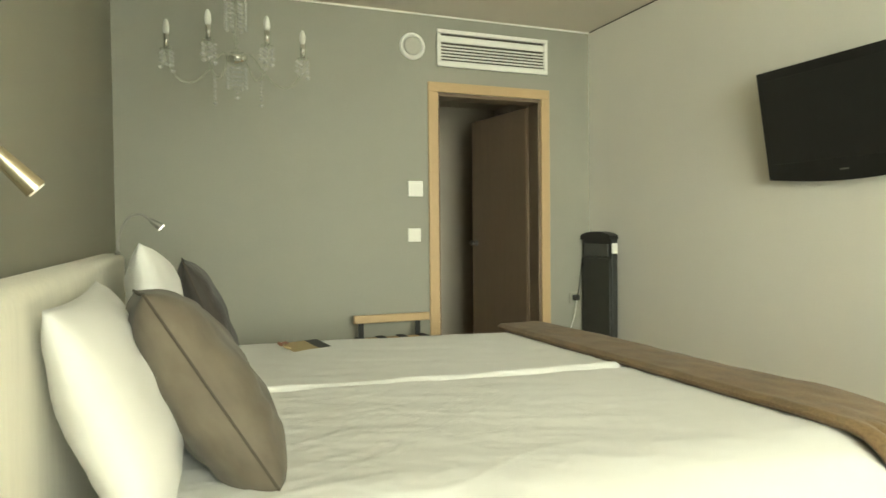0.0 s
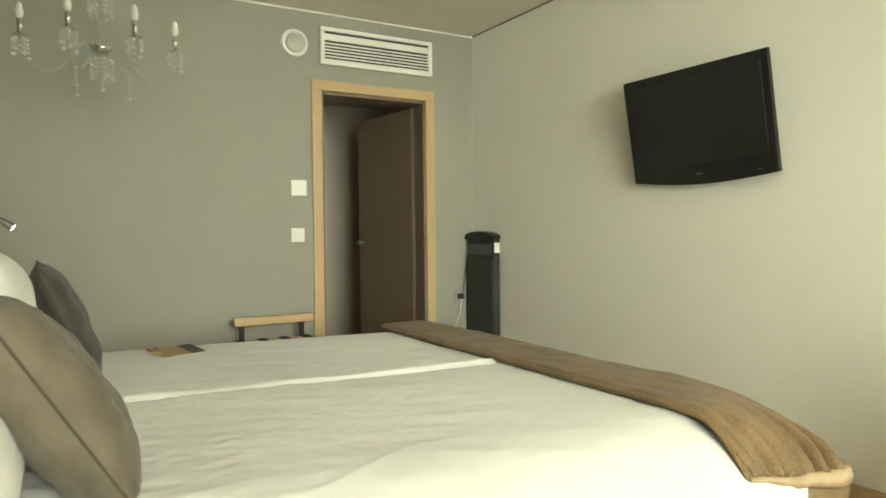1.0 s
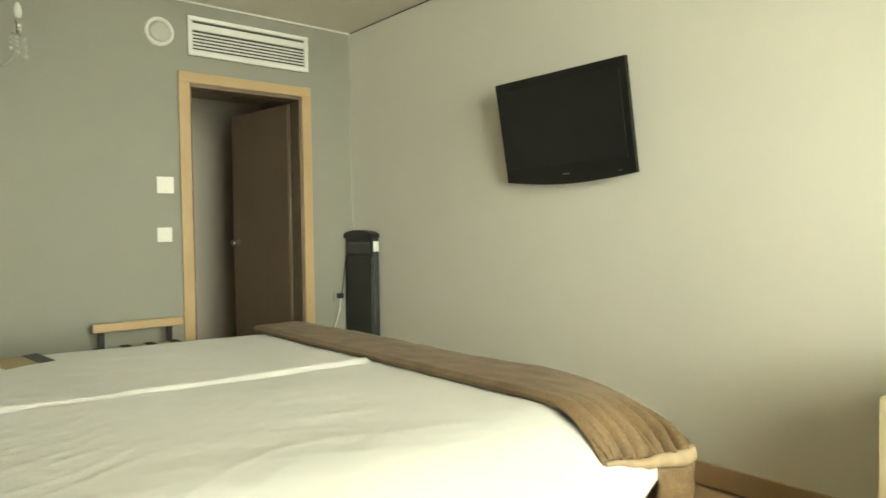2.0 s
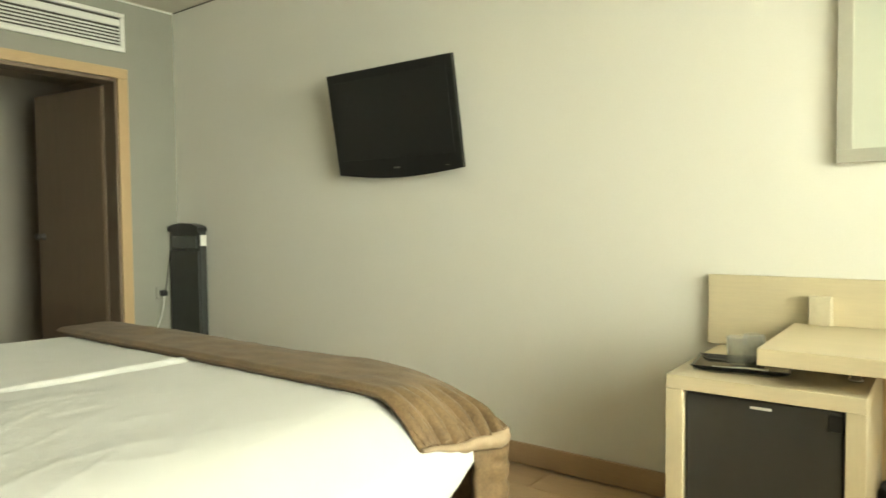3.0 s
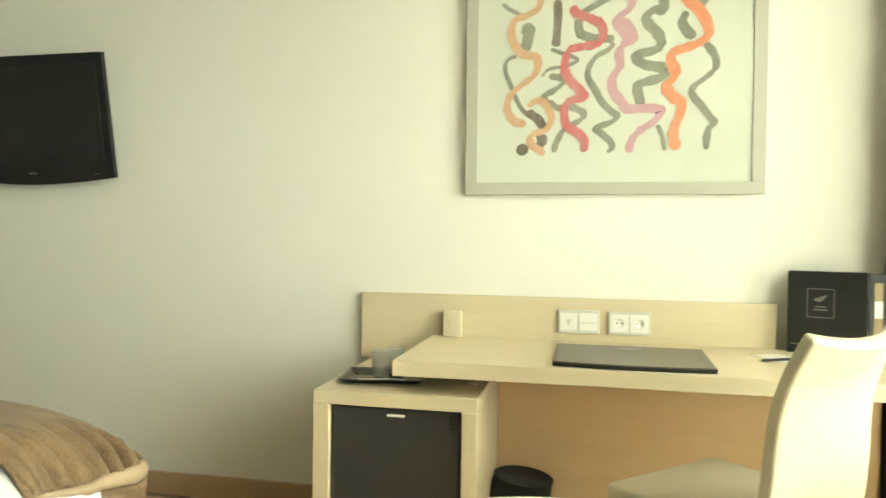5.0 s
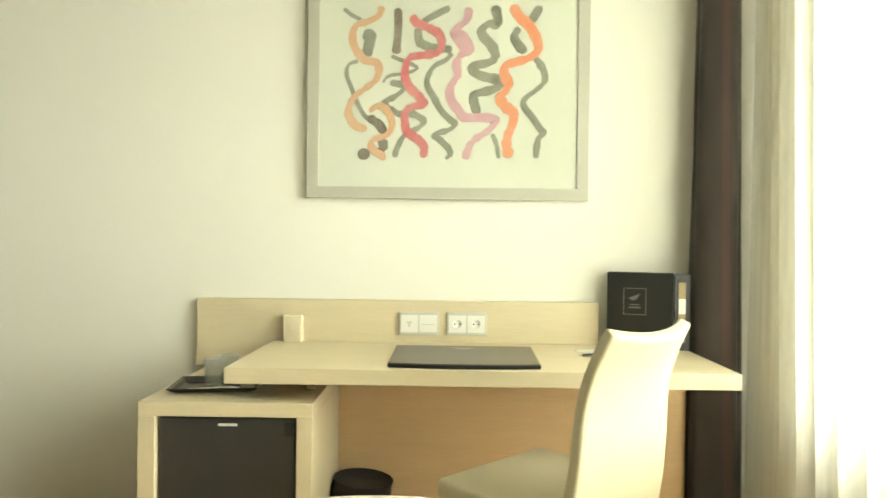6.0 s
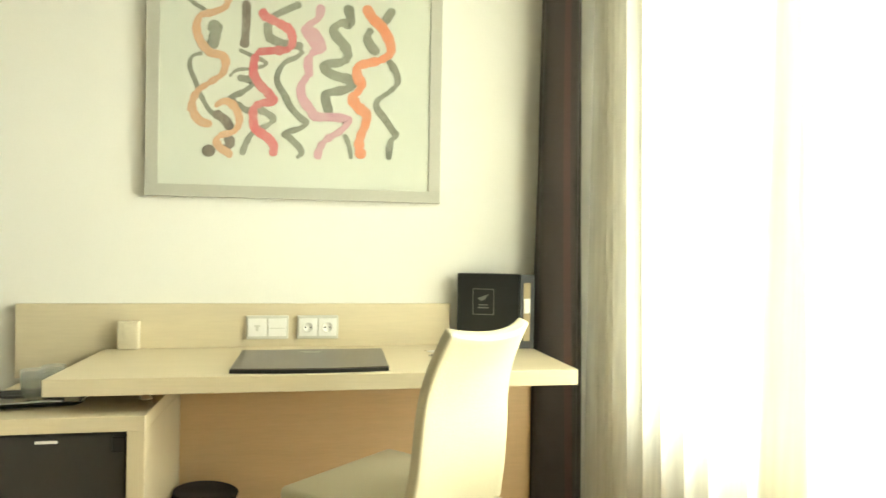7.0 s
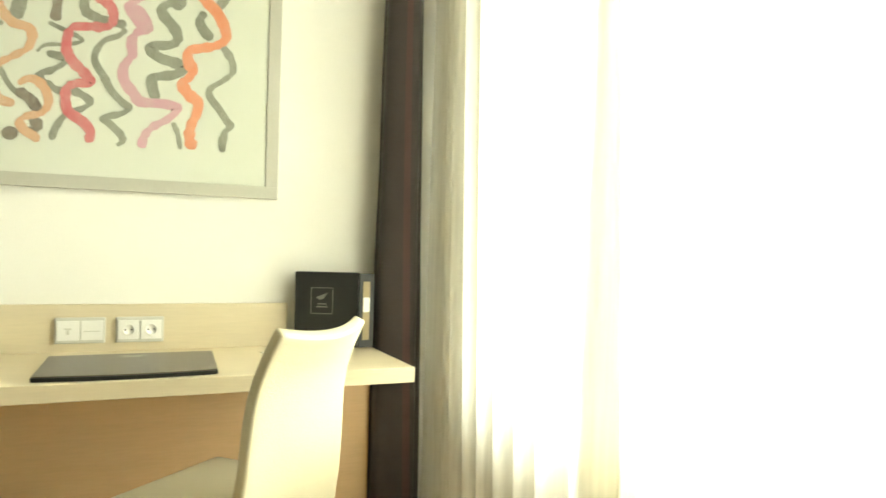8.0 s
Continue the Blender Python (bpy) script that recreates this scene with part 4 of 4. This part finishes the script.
# ---- on the desk ----
BP = X1 - 0.028
def double_plate(y1, kind, label):
    z0, z1, y0 = 0.769, 0.857, y1 - 0.153
    ob = thing("socket_plate", pose(BP, (y0 + y1) / 2, z0), label, "socket", "sockets on the desk panel")
    part("frame", block((BP - 0.010, y0, z0), (BP - 0.0005, y1, z1), 0.003), PALE_SILVER, ob, "silver frame")
    for k in range(2):
        yc = y1 - 0.0405 - 0.072 * k
        ins = part("insert", block((BP - 0.0135, yc - 0.033, 0.813 - 0.033), (BP - 0.0105, yc + 0.033, 0.813 + 0.033), 0.001), WHITE_PAINT, ob, "white insert")
        if kind == "mains":
            well = lathe([(0.0205, 0), (0.0205, 0.0022), (0.0175, 0.0022), (0.0165, 0.0006), (0.0165, 0.0005)], 24)
            well.transform(pose(BP - 0.0137, yc, 0.813, 0, -90, 0))
            part("socket_ring", well, WHITE_PAINT, ins)
            for dz in (-0.0095, 0.0095):
                part("pin_hole", block((BP - 0.0152, yc + dz - 0.0028, 0.8102), (BP - 0.0138, yc + dz + 0.0028, 0.8158), 0.0008), PRESS_GREY, ins)
        elif k == 0:
            part("jack", block((BP - 0.0152, yc - 0.011, 0.816), (BP - 0.0138, yc + 0.011, 0.822), 0.0005), PALE_SILVER, ins)
            part("jack", block((BP - 0.0152, yc - 0.004, 0.800), (BP - 0.0138, yc + 0.004, 0.8155), 0.0005), PALE_SILVER, ins)
        else:
            part("jack", block((BP - 0.0152, yc - 0.025, 0.809), (BP - 0.0138, yc + 0.025, 0.812), 0.0005), PALE_SILVER, ins)
    return ob


double_plate(-0.331, "data", "double data socket in a silver frame")
double_plate(-0.515, "mains", "double mains socket in a silver frame")

blotter = thing("desk_blotter", pose(2.63, -0.57, DT), "grey brown leather blotter with a bowed front edge", "desk blotter")


def blotter_plate(z0, z1, grow):
    bm = bmesh.new()
    n = 18
    rings = []
    for z in (z0, z1):
        front = [(2.455 - grow - 0.018 * math.sin(math.pi * k / n), -0.335 + grow - (0.468 + 2 * grow) * k / n) for k in range(n + 1)]
        back = [(2.815 + grow, -0.818 - grow), (2.815 + grow, -0.335 + grow)]
        rings.append([bm.verts.new((x, y, z)) for x, y in front + back])
    a, b = rings
    bm.faces.new(a[::-1]), bm.faces.new(b)
    for k in range(len(a)):
        bm.faces.new((a[k], a[(k + 1) % len(a)], b[(k + 1) % len(a)], b[k]))
    bmesh.ops.recalc_face_normals(bm, faces=bm.faces)
    return bm


part("base", blotter_plate(DT + 0.0005, DT + 0.012, 0.0), BLACK_PLASTIC, blotter, "black edge")
part("leather_top", blotter_plate(DT + 0.0122, DT + 0.0155, -0.002), BLOTTER, blotter)
for k, (y0, y1) in enumerate(((-0.545, -0.60), (-0.53, -0.615))):
    part("mark_bar", block((2.735 + 0.022 * k, y1, DT + 0.0156), (2.745 + 0.022 * k, y0, DT + 0.0162)), SILVER, blotter, "pale printed mark")

folder = thing("guest_folder", pose(2.91, -1.235, DT) @ pose(0, 0, 0, 0, 0, -20), "black guest folder standing open on the desk", "folder")
part("front_cover", block((-0.012, -0.115, 0.001), (0.0, 0.122, 0.282), 0.003), BLACK_PLASTIC, folder, local=True)
part("pages", block((0.001, -0.105, 0.004), (0.028, 0.115, 0.272), 0.001), PAPER, folder, "white pages", local=True)
part("back_cover", block((0.029, -0.115, 0.001), (0.038, 0.122, 0.282), 0.003), BLACK_PLASTIC, folder, local=True)
flap = block((-0.004, -0.062, 0.001), (0.002, 0.0, 0.280), 0.002)
flap.transform(pose(-0.014, -0.117, 0, 0, 0, 30))
part("side_flap", flap, BLACK_PLASTIC, folder, "black folded flap", local=True)
strip = block((-0.0075, -0.042, 0.03), (-0.0045, -0.014, 0.25), 0.0005)
strip.transform(pose(-0.014, -0.117, 0, 0, 0, 30))
part("paper_strip", strip, TAN, folder, "tan printed leaflet", local=True)
strip = block((-0.0085, -0.041, 0.135), (-0.0078, -0.015, 0.19))
strip.transform(pose(-0.014, -0.117, 0, 0, 0, 30))
part("paper_strip", strip, PAPER, folder, "white printed patch", local=True)
for y0, y1, z0, z1 in ((-0.02, 0.062, 0.222, 0.2245), (-0.02, 0.062, 0.1255, 0.128), (-0.02, -0.0175, 0.128, 0.222), (0.0595, 0.062, 0.128, 0.222), (-0.0, 0.042, 0.150, 0.155), (0.004, 0.038, 0.161, 0.165), (-0.06, 0.11, 0.03, 0.034)):
    part("printed_line", block((-0.0138, y0, z0), (-0.0122, y1, z1)), PRINT_DIM, folder, local=True)
leafy = bmesh.new()
leafy.faces.new([leafy.verts.new((-0.0135, y, z)) for y, z in ((0.044, 0.188), (0.0, 0.205), (0.016, 0.182), (0.03, 0.178))])
part("printed_mark", leafy, PRINT_DIM, folder, local=True, soft=False)

holder = thing("card_holder", pose(2.96, 0.05, DT), "small pale wooden card holder at the desk panel", "card holder")
part("block", block((2.955, 0.035, DT + 0.0005), (2.988, 0.105, DT + 0.1), 0.003), IVORY_CARD, holder)
part("card", block((2.9525, 0.042, DT + 0.012), (2.9548, 0.085, DT + 0.09), 0.0005), IVORY_CARD, holder, "pale plain card")
pad_at = pose(2.79, -1.05, DT, 0, 0, 24)
pad = thing("notepad", pad_at, "small white notepad lying under the pen", "notepad")
part("sheets", block((-0.075, -0.05, 0.0006), (0.06, 0.05, 0.0032), 0.0006), WHITE_PAINT, pad, local=True)
part("glued_edge", block((0.0602, -0.05, 0.0006), (0.074, 0.05, 0.0036), 0.0006), IVORY_CARD, pad, "yellowish bound edge", local=True)
pen = tube([(2.70, -0.98, DT + 0.0055), (2.735, -1.08, DT + 0.009)], 0.0045, 10)
pen = tagged(part("pen", pen, BLACK_PLASTIC), "black ballpoint pen lying on the desk", "pen")
part("pen_tip", tube([(2.6985, -0.975, DT + 0.006), (2.6955, -0.965, DT + 0.0052)], 0.004, 10, None, 0.001), CHROME, pen)

# tray with two tumblers on the fridge cabinet
tray = thing("serving_tray", pose(2.635, 0.24, UZ), "black lacquer tray with upturned rim on the cabinet", "tray")


def tray_sheet(u, v):
    x, y = (u - 0.5), (v - 0.5)
    rim = max(0.0, (max(abs(x), abs(y)) - 0.40) / 0.10)
    p = pose(2.63, 0.24, 0, 0, 0, 8) @ Vector((x * 0.21, y * 0.28, 0))
    return p.x, p.y, UZ + 0.004 + 0.014 * rim ** 1.5


tr = part("tray_body", grid(20, 24, tray_sheet), BLACK_GLOSS, tray)
tr.modifiers.new("thickness", "SOLIDIFY").thickness = 0.003
for x, y in ((2.635, 0.256), (2.705, 0.222)):
    tum = lathe([(0.026, 0.0), (0.030, 0.002), (0.034, 0.088), (0.0325, 0.088), (0.0285, 0.010), (0.001, 0.009)], 24, (x, y, UZ + 0.0085))
    tagged(part("tumbler", tum, TUMBLER), "clear glass tumbler standing on the tray", "glass", "tumblers on the tray")
slip = grid(10, 3, lambda u, v: tuple(pose(2.565, 0.235, UZ + 0.009 + 0.002 * math.sin(5 * u), 0, 0, 8) @ Vector((0.02 * v, 0.16 * (u - 0.5), 0))))
slip = part("paper_slip", slip, PAPER)
slip.modifiers.new("thickness", "SOLIDIFY").thickness = 0.001
tagged(slip, "narrow white paper slip on the tray", "paper")

def lean_bin(bm):
    """The bin flares towards its foot, more so on one side, and its mouth slopes."""
    for v in bm.verts:
        h = v.co.z / 0.28
        v.co.z += 0.10 * (v.co.y + 0.20) * h
        v.co.y += 0.018 - 0.080 * h
    return bm


BIN = (2.795, -0.165, 0)
basket = lathe([(0.158, 0.001), (0.162, 0.004), (0.1025, 0.268), (0.104, 0.272), (0.100, 0.272), (0.0985, 0.266), (0.152, 0.012), (0.002, 0.010)], 40, BIN)
basket = tagged(part("waste_bin", lean_bin(basket), BIN_BLACK), "slanted round black waste bin under the desk", "waste bin")
part("rim", lean_bin(lathe([(0.1005, 0.2725), (0.105, 0.2725), (0.105, 0.278), (0.1015, 0.278), (0.1005, 0.275)], 40, BIN)), BIN_BLACK, basket)

# ---- floor planks ----
PLANK_MESH = {}


def plank(x, y, length):
    key = round(length, 3)
    if key not in PLANK_MESH:
        b = block((0.0006, 0.0006, -0.012), (0.1924, key - 0.0006, 0.0), 0.0012, 1)
        me = bpy.data.meshes.new("plank")
        b.to_mesh(me)
        b.free()
        me.materials.append(FLOOR_WOOD)
        PLANK_MESH[key] = me
    ob = new("plank", PLANK_MESH[key])
    ob.parent = floor
    ob.location = (x, y, 0)


row, x = 0, X0 + 0.002
while x < X1 - 0.16:
    y, first = Y0 + 0.002, 1.28 * (0.35 + 0.33 * (row % 3))
    while y < Y1 - 0.02:
        ln = min(first, Y1 - 0.002 - y)
        plank(x, y, ln)
        y, first = y + ln, 1.28
    x, row = x + 0.193, row + 1
